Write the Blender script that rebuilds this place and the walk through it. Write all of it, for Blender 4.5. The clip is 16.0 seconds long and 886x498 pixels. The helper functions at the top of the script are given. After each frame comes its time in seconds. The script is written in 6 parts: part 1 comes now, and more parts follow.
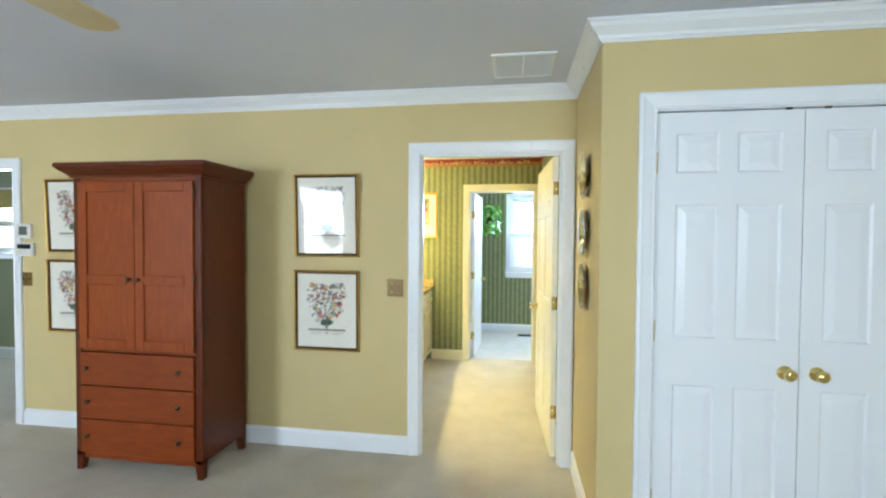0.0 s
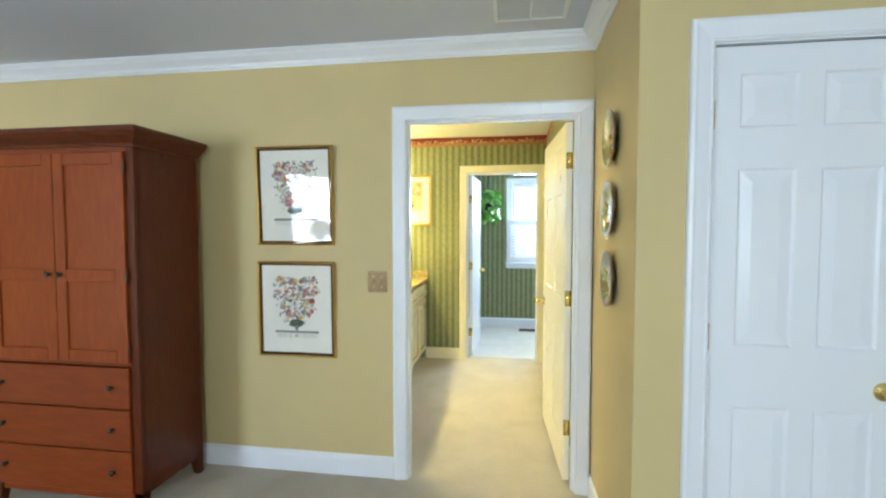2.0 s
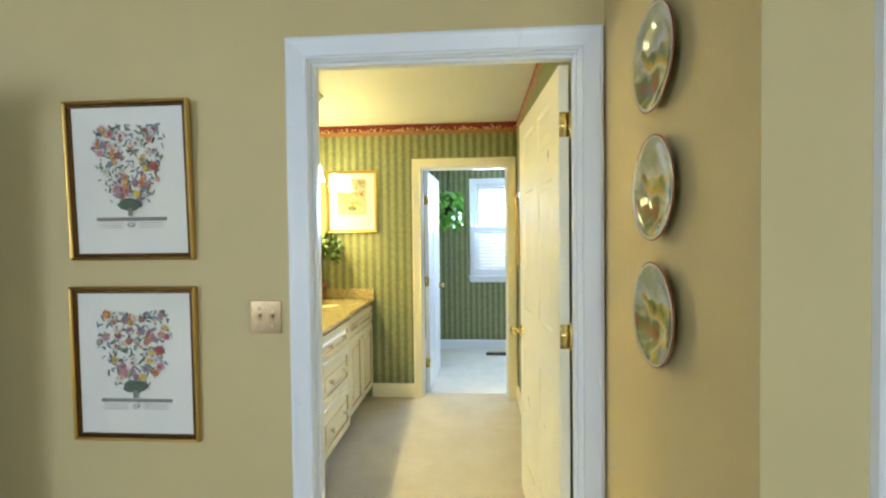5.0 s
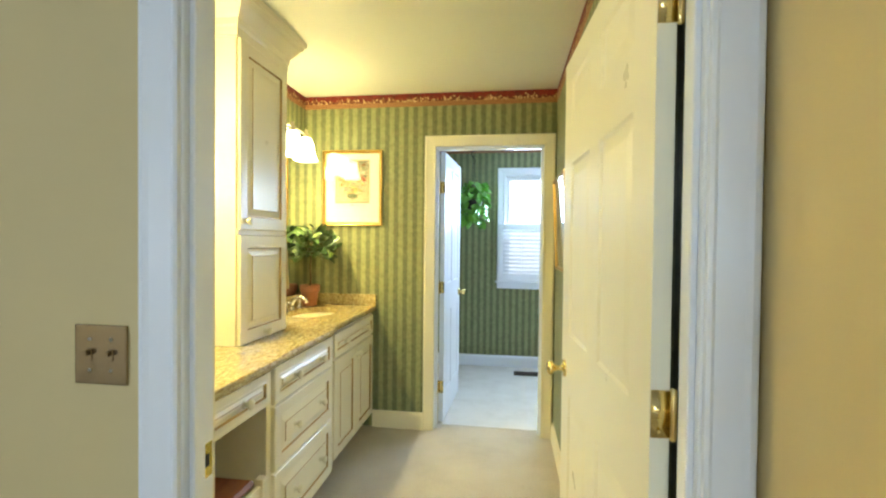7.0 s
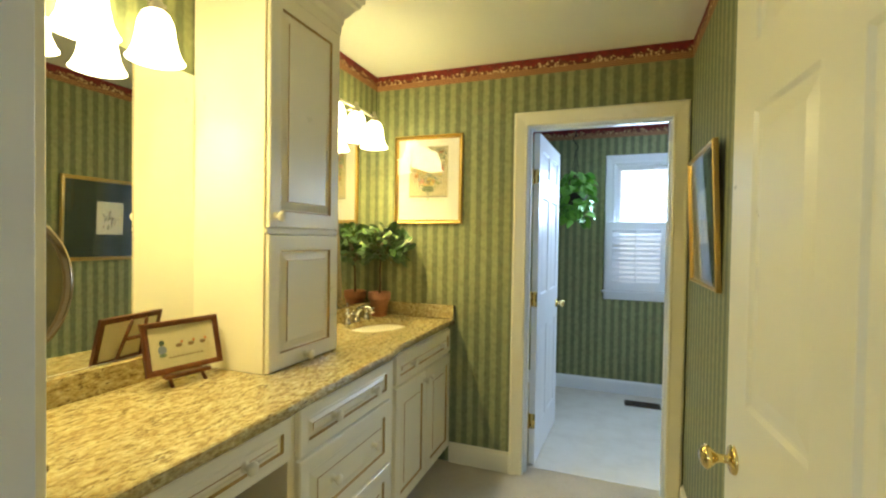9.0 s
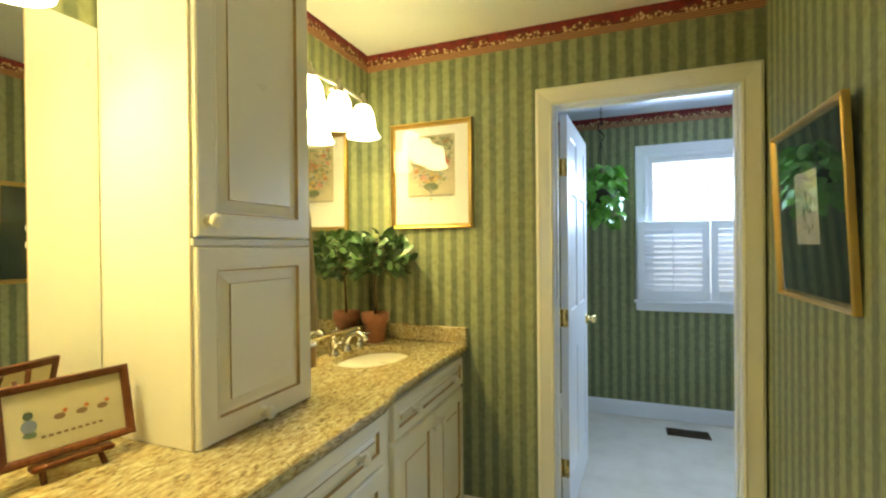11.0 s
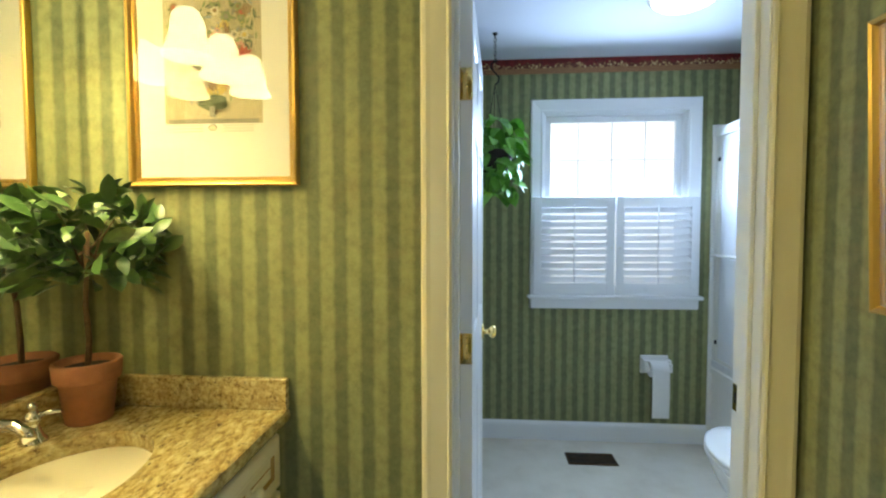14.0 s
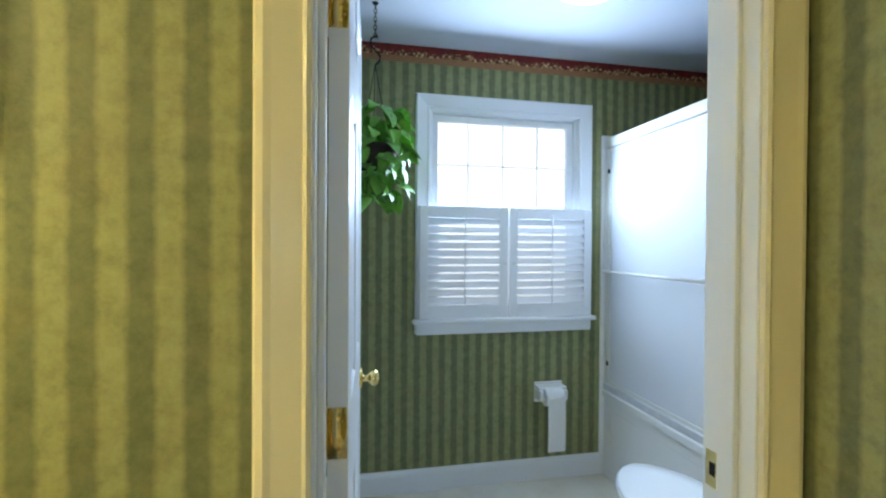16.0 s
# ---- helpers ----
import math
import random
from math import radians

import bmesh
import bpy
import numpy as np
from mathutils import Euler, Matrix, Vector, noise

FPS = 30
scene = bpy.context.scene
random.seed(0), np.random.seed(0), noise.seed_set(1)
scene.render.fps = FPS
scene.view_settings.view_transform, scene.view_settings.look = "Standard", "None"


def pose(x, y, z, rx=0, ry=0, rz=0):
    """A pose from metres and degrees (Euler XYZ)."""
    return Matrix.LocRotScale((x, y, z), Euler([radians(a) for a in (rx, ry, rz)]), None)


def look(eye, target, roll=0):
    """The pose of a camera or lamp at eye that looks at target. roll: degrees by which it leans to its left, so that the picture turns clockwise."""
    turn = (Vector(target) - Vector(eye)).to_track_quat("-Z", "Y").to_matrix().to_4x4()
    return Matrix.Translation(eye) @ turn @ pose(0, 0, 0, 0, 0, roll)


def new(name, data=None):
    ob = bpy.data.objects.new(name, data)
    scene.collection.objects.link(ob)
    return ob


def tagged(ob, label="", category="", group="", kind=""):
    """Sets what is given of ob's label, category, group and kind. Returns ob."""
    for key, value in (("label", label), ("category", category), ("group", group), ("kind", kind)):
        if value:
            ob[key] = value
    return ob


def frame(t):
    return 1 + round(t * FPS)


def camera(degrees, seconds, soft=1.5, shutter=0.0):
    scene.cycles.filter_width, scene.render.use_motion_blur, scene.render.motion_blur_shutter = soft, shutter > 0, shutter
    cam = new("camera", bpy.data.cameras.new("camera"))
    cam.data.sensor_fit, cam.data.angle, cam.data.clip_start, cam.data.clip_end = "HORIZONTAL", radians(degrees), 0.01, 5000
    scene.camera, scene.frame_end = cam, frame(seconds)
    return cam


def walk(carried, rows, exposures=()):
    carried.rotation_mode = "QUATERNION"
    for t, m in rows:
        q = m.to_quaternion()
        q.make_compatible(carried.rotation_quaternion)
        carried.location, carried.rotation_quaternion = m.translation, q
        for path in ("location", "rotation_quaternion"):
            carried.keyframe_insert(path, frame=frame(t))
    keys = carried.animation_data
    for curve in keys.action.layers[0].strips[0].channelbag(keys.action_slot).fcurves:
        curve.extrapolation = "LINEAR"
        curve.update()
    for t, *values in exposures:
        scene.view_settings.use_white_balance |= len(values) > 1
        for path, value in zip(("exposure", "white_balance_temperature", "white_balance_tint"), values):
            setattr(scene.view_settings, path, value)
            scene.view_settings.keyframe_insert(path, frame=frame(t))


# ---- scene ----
cam = camera(87.9, 16.0, 2.2)
PATH = [
    (0, (0.186, -0.024, 1.476), (-0.118, 1.952, 1.424), 0.4),
    (0.5, (0.203, 0.03, 1.468), (-0.099, 2.007, 1.41), 0.4),
    (1, (0.214, 0.127, 1.451), (-0.112, 2.099, 1.386), 0.3),
    (1.5, (0.188, 0.288, 1.443), (-0.143, 2.259, 1.364), 0.1),
    (2, (0.149, 0.483, 1.433), (-0.148, 2.459, 1.342), -0.0),
    (2.5, (0.126, 0.637, 1.421), (-0.128, 2.619, 1.33), -0.2),
    (3, (0.113, 0.798, 1.412), (-0.117, 2.783, 1.327), -0.4),
    (3.5, (0.087, 0.976, 1.4), (-0.105, 2.966, 1.324), -0.7),
    (4, (0.077, 1.117, 1.394), (-0.061, 3.112, 1.338), -0.8),
    (4.2, (0.089, 1.164, 1.401), (-0.045, 3.159, 1.348), -0.8),
    (6.5, (0.17, 2.022, 1.371), (-0.049, 4.009, 1.338), 0.3),
    (7, (0.174, 2.202, 1.357), (-0.103, 4.182, 1.322), 0.6),
    (7.5, (0.164, 2.383, 1.356), (-0.194, 4.35, 1.317), 0.9),
    (8, (0.145, 2.55, 1.359), (-0.313, 4.496, 1.316), 1.1),
    (8.5, (0.136, 2.679, 1.357), (-0.438, 4.595, 1.316), 1.0),
    (9, (0.132, 2.78, 1.362), (-0.559, 4.657, 1.323), 0.9),
    (9.2, (0.12, 2.833, 1.348), (-0.613, 4.693, 1.322), 0.7),
    (11.3, (-0.059, 3.342, 1.369), (-0.769, 5.212, 1.362), -1.0),
    (11.5, (-0.07, 3.409, 1.366), (-0.75, 5.29, 1.352), -1.0),
    (12, (-0.105, 3.585, 1.364), (-0.694, 5.496, 1.331), -1.2),
    (12.5, (-0.136, 3.758, 1.358), (-0.634, 5.694, 1.298), -1.1),
    (13, (-0.177, 3.917, 1.348), (-0.574, 5.876, 1.283), -0.9),
    (13.5, (-0.227, 4.095, 1.353), (-0.515, 6.073, 1.272), -0.55),
    (14, (-0.274, 4.28, 1.352), (-0.419, 6.273, 1.264), -0.1),
    (14.5, (-0.274, 4.418, 1.355), (-0.284, 6.416, 1.269), 0.4),
    (15, (-0.276, 4.565, 1.344), (-0.152, 6.56, 1.278), 0.45),
    (15.5, (-0.27, 4.669, 1.343), (-0.008, 6.652, 1.296), 0.7),
    (16, (-0.284, 4.761, 1.338), (0.116, 6.721, 1.319), 0.35),
]
EXPOSURES = [(0.0, 0.5), (2.5, 0.36), (4.0, 0.2), (7.0, 0.05), (8.0, -0.36), (9.0, -0.58), (11.5, -0.62), (13.0, -0.7), (16.0, -0.68)]
walk(cam, [(t, look(eye, target, roll)) for t, eye, target, roll in PATH], EXPOSURES)

# ---- world and lights ----
world = bpy.data.worlds.new("world")
scene.world = world
world.use_nodes = True
sky = world.node_tree.nodes.new("ShaderNodeTexSky")
sky.sky_type, sky.sun_disc, sky.sun_elevation, sky.sun_rotation = "NISHITA", False, radians(40), radians(200)
world.node_tree.links.new(sky.outputs[0], world.node_tree.nodes["Background"].inputs[0])
world.node_tree.nodes["Background"].inputs[1].default_value = 0.1


def area_lamp(name, where, target, w, h, watts, colour):
    """An area lamp in a window's opening."""
    data = bpy.data.lights.new(name, "AREA")
    data.shape, data.size, data.size_y, data.energy, data.color = "RECTANGLE", w, h, watts, colour
    ob = new(name, data)
    ob.matrix_world = look(where, target)
    return ob


DAY = (0.66, 0.81, 1.0)
area_lamp("daylight_bedroom_south", (-3.53, -2.74, 1.325), (-3.3, 0, 1.0), 0.94, 1.35, 150, DAY)
# added fill in an unseen second window, brightens the closet front
area_lamp("daylight_bedroom_east", (0.9, -2.76, 1.52), (0.9, 0, 1.0), 1.4, 1.2, 62, (0.67, 0.85, 1.0))
area_lamp("daylight_bathroom", (0.578, 7.17, 1.78), (0.578, 5.4, 1.4), 0.8, 0.5, 50, (0.51, 0.71, 1.0))
area_lamp("daylight_hall", (-6.0, 4.5, 1.6), (-5.6, 3, 1.3), 0.8, 0.5, 26, DAY)

# ---- materials ----


def srgb(r, g, b):
    """Linear colour of an 8-bit one."""
    return tuple((c / 255 / 12.92 if c <= 10 else ((c / 255 + 0.055) / 1.055) ** 2.4) for c in (r, g, b)) + (1,)


class Nodes:
    """A small wrapper to write node materials."""

    def __init__(self, name, rough=0.5, metal=0.0):
        self.mat = bpy.data.materials.new(name)
        self.mat.use_nodes = True
        self.tree = self.mat.node_tree
        self.bsdf = self.tree.nodes["Principled BSDF"]
        self.bsdf.inputs["Roughness"].default_value = rough
        self.bsdf.inputs["Metallic"].default_value = metal
        self.pos = self.add("ShaderNodeNewGeometry").outputs["Position"]
        self.local = self.add("ShaderNodeTexCoord").outputs["Object"]

    def add(self, kind):
        return self.tree.nodes.new(kind)

    def put(self, socket, value):
        if hasattr(value, "is_output"):
            self.tree.links.new(value, socket)
        else:
            socket.default_value = value

    def noise(self, scale, detail=3, rough=0.55, vec=None, stretch=None):
        n = self.add("ShaderNodeTexNoise")
        n.inputs["Scale"].default_value, n.inputs["Detail"].default_value, n.inputs["Roughness"].default_value = scale, detail, rough
        v = self.pos if vec is None else vec
        if stretch:
            m = self.add("ShaderNodeMapping")
            m.inputs["Scale"].default_value = stretch
            self.put(m.inputs[0], v)
            v = m.outputs[0]
        self.put(n.inputs["Vector"], v)
        return n.outputs["Fac"]

    def voronoi(self, scale, vec=None, feature="F1", out="Distance"):
        n = self.add("ShaderNodeTexVoronoi")
        n.feature = feature
        n.inputs["Scale"].default_value = scale
        self.put(n.inputs["Vector"], self.pos if vec is None else vec)
        return n.outputs[out]

    def math(self, op, a, b=0.0, c=0.0):
        n = self.add("ShaderNodeMath")
        n.operation = op
        for i, v in enumerate((a, b, c)):
            self.put(n.inputs[i], v)
        return n.outputs[0]

    def ramp(self, fac, stops):
        n = self.add("ShaderNodeValToRGB")
        while len(n.color_ramp.elements) < len(stops):
            n.color_ramp.elements.new(0.5)
        for e, (p, c) in zip(n.color_ramp.elements, stops):
            e.position, e.color = p, c
        self.put(n.inputs[0], fac)
        return n.outputs[0]

    def mix(self, fac, a, b):
        n = self.add("ShaderNodeMix")
        n.data_type = "RGBA"
        self.put(n.inputs[0], fac)
        self.put(n.inputs[6], a)
        self.put(n.inputs[7], b)
        return n.outputs[2]

    def axes(self, v=None):
        n = self.add("ShaderNodeSeparateXYZ")
        self.put(n.inputs[0], self.pos if v is None else v)
        return n.outputs

    def colour(self, v):
        self.put(self.bsdf.inputs["Base Color"], v)
        return self

    def rough(self, v):
        self.put(self.bsdf.inputs["Roughness"], v)
        return self

    def bump(self, height, strength=0.3, dist=0.002):
        n = self.add("ShaderNodeBump")
        n.inputs["Strength"].default_value, n.inputs["Distance"].default_value = strength, dist
        self.put(n.inputs["Height"], height)
        self.put(self.bsdf.inputs["Normal"], n.outputs[0])
        return self

    def random(self):
        return self.add("ShaderNodeObjectInfo").outputs["Random"]


def paint(name, c, rough=0.5, vary=0.06, bump=0.08, scale=260, spec=0.5):
    """A wall or trim paint with faint unevenness and roller grain."""
    n = Nodes(name, rough)
    dark = tuple(v * (1 - vary) for v in c[:3]) + (1,)
    lite = tuple(min(1, v * (1 + vary * 0.6)) for v in c[:3]) + (1,)
    n.colour(n.ramp(n.noise(1.7, 4), [(0.3, dark), (0.7, lite)]))
    n.rough(n.math("MULTIPLY_ADD", n.noise(9, 3), 0.12, rough - 0.06))
    n.bump(n.noise(scale, 2), bump, 0.001)
    n.bsdf.inputs["Specular IOR Level"].default_value = spec
    return n.mat


WALL = paint("tan_wall_paint", srgb(208, 188, 136), 0.62, 0.04, 0.12)
HALL_PAINT = paint("sage_wall_paint", srgb(158, 163, 138), 0.65)
CEIL = paint("ceiling_paint", srgb(212, 217, 230), 0.85, 0.02, 0.25, 120)
CEIL_BATH = paint("bath_ceiling_paint", srgb(228, 226, 208), 0.7, 0.02, 0.2, 120)
TRIM = paint("white_trim_paint", srgb(236, 239, 243), 0.3, 0.02, 0.05, 90)
# white trim with the vanity lamps' yellow cast put into its colour
TRIM_LAMPLIT = paint("lamplit_trim_paint", srgb(238, 230, 200), 0.3, 0.03, 0.05, 90)
DOOR = paint("white_door_paint", srgb(236, 239, 243), 0.32, 0.02, 0.06, 150)
CABINET = paint("cream_cabinet_paint", srgb(244, 236, 210), 0.3, 0.03, 0.05, 60)
GLAZE = paint("brown_glaze", srgb(186, 152, 92), 0.45, 0.25, 0.05, 60)
CHINA = paint("white_china", srgb(240, 240, 238), 0.08, 0.01, 0.0, 30)
PLASTIC = paint("white_plastic", srgb(225, 224, 218), 0.35, 0.02, 0.02, 60)


def carpet():
    n = Nodes("beige_carpet", 0.95)
    a = n.noise(320, 3, 0.7)
    b = n.noise(3.2, 4, 0.6)
    a = n.math("ADD", n.math("MULTIPLY", a, 0.5), n.math("MULTIPLY", n.noise(85, 4, 0.7), 0.5))
    c = n.ramp(n.math("ADD", n.math("MULTIPLY", a, 0.8), n.math("MULTIPLY", b, 0.3)),
               [(0.36, srgb(190, 176, 152)), (0.55, srgb(228, 217, 197)), (0.78, srgb(245, 238, 224))])
    n.colour(c)
    n.bump(n.math("ADD", n.noise(420, 2, 0.7), n.math("MULTIPLY", n.noise(60, 3), 0.8)), 0.9, 0.012)
    n.bsdf.inputs["Specular IOR Level"].default_value = 0.1
    n.bsdf.inputs["Sheen Weight"].default_value = 0.25
    return n.mat


def vinyl():
    n = Nodes("marbled_vinyl", 0.3)
    m = n.noise(5, 6, 0.62)
    v = n.noise(13, 5, 0.7)
    n.colour(n.mix(n.math("MULTIPLY", v, 0.5), n.ramp(m, [(0.3, srgb(208, 200, 184)), (0.5, srgb(223, 217, 203)), (0.75, srgb(232, 227, 216))]), srgb(216, 208, 190)))
    n.rough(n.math("MULTIPLY_ADD", v, 0.2, 0.22))
    n.bump(v, 0.1, 0.001)
    return n.mat


def wallpaper():
    """Two-tone green stripes with a mottled, sponged look."""
    n = Nodes("green_striped_wallpaper", 0.6)
    ax = n.axes()
    along = n.math("ADD", ax[0], ax[1])
    wob = n.math("MULTIPLY", n.math("SUBTRACT", n.noise(28, 3), 0.5), 0.012)
    wave = n.math("SINE", n.math("MULTIPLY", n.math("ADD", along, wob), 2 * math.pi / STRIPE))
    band = n.ramp(n.math("MULTIPLY_ADD", wave, 0.5, 0.5), [(0.28, (0, 0, 0, 1)), (0.72, (1, 1, 1, 1))])
    mott = n.noise(34, 5, 0.7)
    light = n.ramp(mott, [(0.28, srgb(124, 129, 88)), (0.5, srgb(146, 150, 103)), (0.75, srgb(160, 163, 117))])
    dark = n.ramp(mott, [(0.28, srgb(92, 98, 66)), (0.5, srgb(109, 115, 79)), (0.75, srgb(124, 129, 91))])
    c = n.mix(band, dark, light)
    rust = n.ramp(n.noise(11, 5, 0.7), [(0.5, (0, 0, 0, 1)), (0.72, (0.28, 0.28, 0.28, 1))])
    n.colour(n.mix(rust, c, srgb(140, 122, 84)))
    n.bump(n.noise(160, 3), 0.08, 0.001)
    return n.mat


STRIPE = 0.069


def border():
    """Wallpaper border: gold leaf scallops on dark red, with a striped foot."""
    n = Nodes("red_gold_border", 0.6)
    ax = n.axes()
    along = n.math("ADD", ax[0], ax[1])
    v = n.math("MULTIPLY", n.math("SUBTRACT", ax[2], 2.318), 1 / 0.092)
    hump = n.math("ABSOLUTE", n.math("SINE", n.math("MULTIPLY", along, math.pi / 0.255)))
    fine = n.math("ABSOLUTE", n.math("SINE", n.math("MULTIPLY", along, math.pi / 0.064)))
    edge = n.math("ADD", n.math("MULTIPLY_ADD", hump, 0.2, 0.36), n.math("MULTIPLY", fine, 0.14))
    edge = n.math("ADD", edge, n.math("MULTIPLY", n.math("SUBTRACT", n.noise(70, 3), 0.5), 0.45))
    red = n.ramp(n.noise(40, 4), [(0.3, srgb(96, 20, 20)), (0.7, srgb(140, 34, 30))])
    curl = n.math("ADD", n.math("MULTIPLY", n.voronoi(62), 0.75), n.math("MULTIPLY", n.noise(130, 4, 0.7), 0.45))
    gold = n.ramp(curl, [(0.28, srgb(236, 214, 170)), (0.46, srgb(206, 168, 114)), (0.58, srgb(150, 98, 62)), (0.68, srgb(104, 48, 34))])
    c = n.mix(n.math("LESS_THAN", v, edge), red, gold)
    foot = n.ramp(n.math("FRACT", n.math("MULTIPLY", v, 9.0)), [(0.0, srgb(150, 96, 60)), (0.5, srgb(188, 140, 92)), (0.9, srgb(110, 60, 42))])
    c = n.mix(n.math("LESS_THAN", v, 0.3), c, foot)
    n.colour(c)
    return n.mat


def granite():
    """Gold granite: streaky cream and ochre flecks with brown patches and dark specks."""
    n = Nodes("gold_granite", 0.12)
    turn = n.add("ShaderNodeMapping")
    turn.inputs["Rotation"].default_value = (0, 0, radians(38))
    turn.inputs["Scale"].default_value = (1.0, 0.42, 1.0)
    n.put(turn.inputs[0], n.pos)
    v = turn.outputs[0]
    fleck = n.noise(84, 5, 0.72, v)
    patch = n.noise(17, 4, 0.6, v)
    c = n.ramp(fleck, [(0.30, srgb(116, 96, 60)), (0.42, srgb(160, 140, 92)), (0.53, srgb(190, 174, 124)), (0.68, srgb(216, 205, 164))])
    brown = n.ramp(n.noise(95, 5, 0.75, v), [(0.35, srgb(96, 78, 50)), (0.5, srgb(164, 140, 90)), (0.65, srgb(212, 194, 142))])
    c = n.mix(n.ramp(patch, [(0.48, (0, 0, 0, 1)), (0.66, (0.7, 0.7, 0.7, 1))]), c, brown)
    speck = n.math("ADD", n.math("MULTIPLY", n.noise(110, 4, 0.7, v), 0.75), n.math("MULTIPLY", patch, 0.25))
    c = n.mix(n.ramp(speck, [(0.37, (0.8, 0.8, 0.8, 1)), (0.445, (0, 0, 0, 1))]), c, srgb(84, 66, 48))
    n.colour(c)
    n.rough(n.math("MULTIPLY_ADD", fleck, 0.1, 0.09))
    n.bsdf.inputs["Specular IOR Level"].default_value = 0.6
    return n.mat


def wood(name, dark, mid, lite, rough=0.28, axis=2, scale=7):
    n = Nodes(name, rough)
    st = [5.0, 5.0, 5.0]
    st[axis] = 1.1
    g = n.noise(scale, 6, 0.62, n.local, tuple(st))
    f = n.noise(scale * 9, 4, 0.6, n.local, tuple(st))
    big = n.noise(1.8, 3, 0.5, n.local)
    m = n.math("ADD", n.math("MULTIPLY", g, 0.6), n.math("ADD", n.math("MULTIPLY", f, 0.2), n.math("MULTIPLY", big, 0.25)))
    n.colour(n.ramp(m, [(0.3, dark), (0.52, mid), (0.76, lite)]))
    n.rough(n.math("MULTIPLY_ADD", g, 0.15, rough - 0.05))
    n.bump(f, 0.06, 0.001)
    n.bsdf.inputs["Specular IOR Level"].default_value = 0.3
    return n.mat


def metal(name, c, rough=0.18, vary=0.1):
    n = Nodes(name, rough, 1.0)
    n.colour(c)
    n.rough(n.math("MULTIPLY_ADD", n.noise(60, 3), vary, rough))
    return n.mat


def plain(name, c, rough=0.5, vary=0.12, scale=25):
    n = Nodes(name, rough)
    dark = tuple(v * (1 - vary) for v in c[:3]) + (1,)
    n.colour(n.ramp(n.noise(scale, 3), [(0.3, dark), (0.7, c)]))
    return n.mat


def glow(name, c, strength):
    n = Nodes(name, 0.3)
    n.colour(c)
    n.bsdf.inputs["Emission Color"].default_value = c
    n.bsdf.inputs["Emission Strength"].default_value = strength
    return n.mat


def pane(name, tint=(1, 1, 1, 1), rough=0.02, base=0.05):
    """Thin clear glass: see-through, with a Fresnel gloss."""
    n = Nodes(name)
    out = n.tree.nodes["Material Output"]
    clear, gloss, fres, mixs = (n.add("ShaderNode" + k) for k in ("BsdfTransparent", "BsdfGlossy", "LayerWeight", "MixShader"))
    clear.inputs[0].default_value = tint
    gloss.inputs["Roughness"].default_value = rough
    fres.inputs[0].default_value = 0.5
    fac = n.math("MULTIPLY_ADD", n.math("POWER", fres.outputs["Facing"], 4.0), 0.9, base)
    for a, b in ((fac, mixs.inputs[0]), (clear.outputs[0], mixs.inputs[1]), (gloss.outputs[0], mixs.inputs[2]), (mixs.outputs[0], out.inputs[0])):
        n.tree.links.new(a, b)
    return n.mat


CARPET, VINYL, PAPER, BORDER, GRANITE = carpet(), vinyl(), wallpaper(), border(), granite()
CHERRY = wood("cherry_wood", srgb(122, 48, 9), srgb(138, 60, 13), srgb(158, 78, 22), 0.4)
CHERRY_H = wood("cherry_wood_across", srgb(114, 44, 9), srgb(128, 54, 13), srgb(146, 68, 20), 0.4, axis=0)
# cherry darkened for the armoire's shaded side; posts, feet and crown share it
CHERRY_SHADED = wood("shaded_cherry_wood", srgb(72, 28, 9), srgb(88, 36, 12), srgb(104, 47, 17))
WALNUT = wood("walnut_wood", srgb(52, 26, 12), srgb(98, 54, 26), srgb(132, 80, 44), 0.35)
OAKBROWN = wood("seat_leather_brown", srgb(92, 46, 24), srgb(150, 88, 52), srgb(182, 120, 78), 0.4, 1, 4)
GILT = metal("gilt_frame", srgb(208, 172, 98), 0.34)
GILT_D = metal("dark_bronze_frame", srgb(104, 74, 40), 0.4)
BRASS = metal("polished_brass", srgb(232, 208, 138), 0.1)
STEEL = metal("brushed_nickel", srgb(190, 184, 170), 0.28)
CHROME = metal("chrome", srgb(225, 225, 228), 0.05, 0.04)
PEWTER = metal("dark_pewter", srgb(92, 80, 66), 0.35)
MIRROR = metal("mirror_silver", srgb(238, 240, 238), 0.0, 0.0)
DARK = plain("dark_void", srgb(22, 20, 18), 0.8)
PAPERW = plain("print_paper", srgb(236, 232, 220), 0.7, 0.04, 6)
MATGREEN = plain("dark_green_mat", srgb(34, 52, 42), 0.8, 0.15, 40)
TERRA = plain("terracotta", srgb(170, 114, 86), 0.8, 0.25, 30)
SOIL = plain("soil", srgb(50, 36, 26), 0.95, 0.4, 120)
BARK = plain("bark", srgb(96, 74, 50), 0.9, 0.4, 90)
GLASS = pane("clear_glass")
COATED = pane("low_glare_glass", base=0.016)
SHADE = glow("opal_glass_lit", (1.0, 0.875, 0.45, 1), 25.0)
BULB = glow("lit_bulb", (1.0, 0.875, 0.44, 1), 600.0)
AGED = metal("aged_brass_plate", srgb(150, 130, 98), 0.2)
# white door paint, yellowed for the vanity light that falls on it
DOOR_LAMPLIT = paint("lamplit_door_paint", srgb(240, 235, 212), 0.3, 0.02, 0.06, 150)
BULB_C = glow("ceiling_light_lit", (1.0, 0.97, 0.92, 1), 10.0)
DAYGLOW = glow("daylight_backdrop", (0.86, 0.93, 1.0, 1), 2.1)
DAYGLOW_ROOM = glow("bedroom_daylight_backdrop", (0.80, 0.90, 1.0, 1), 1.5)

# ---- mesh helpers ----


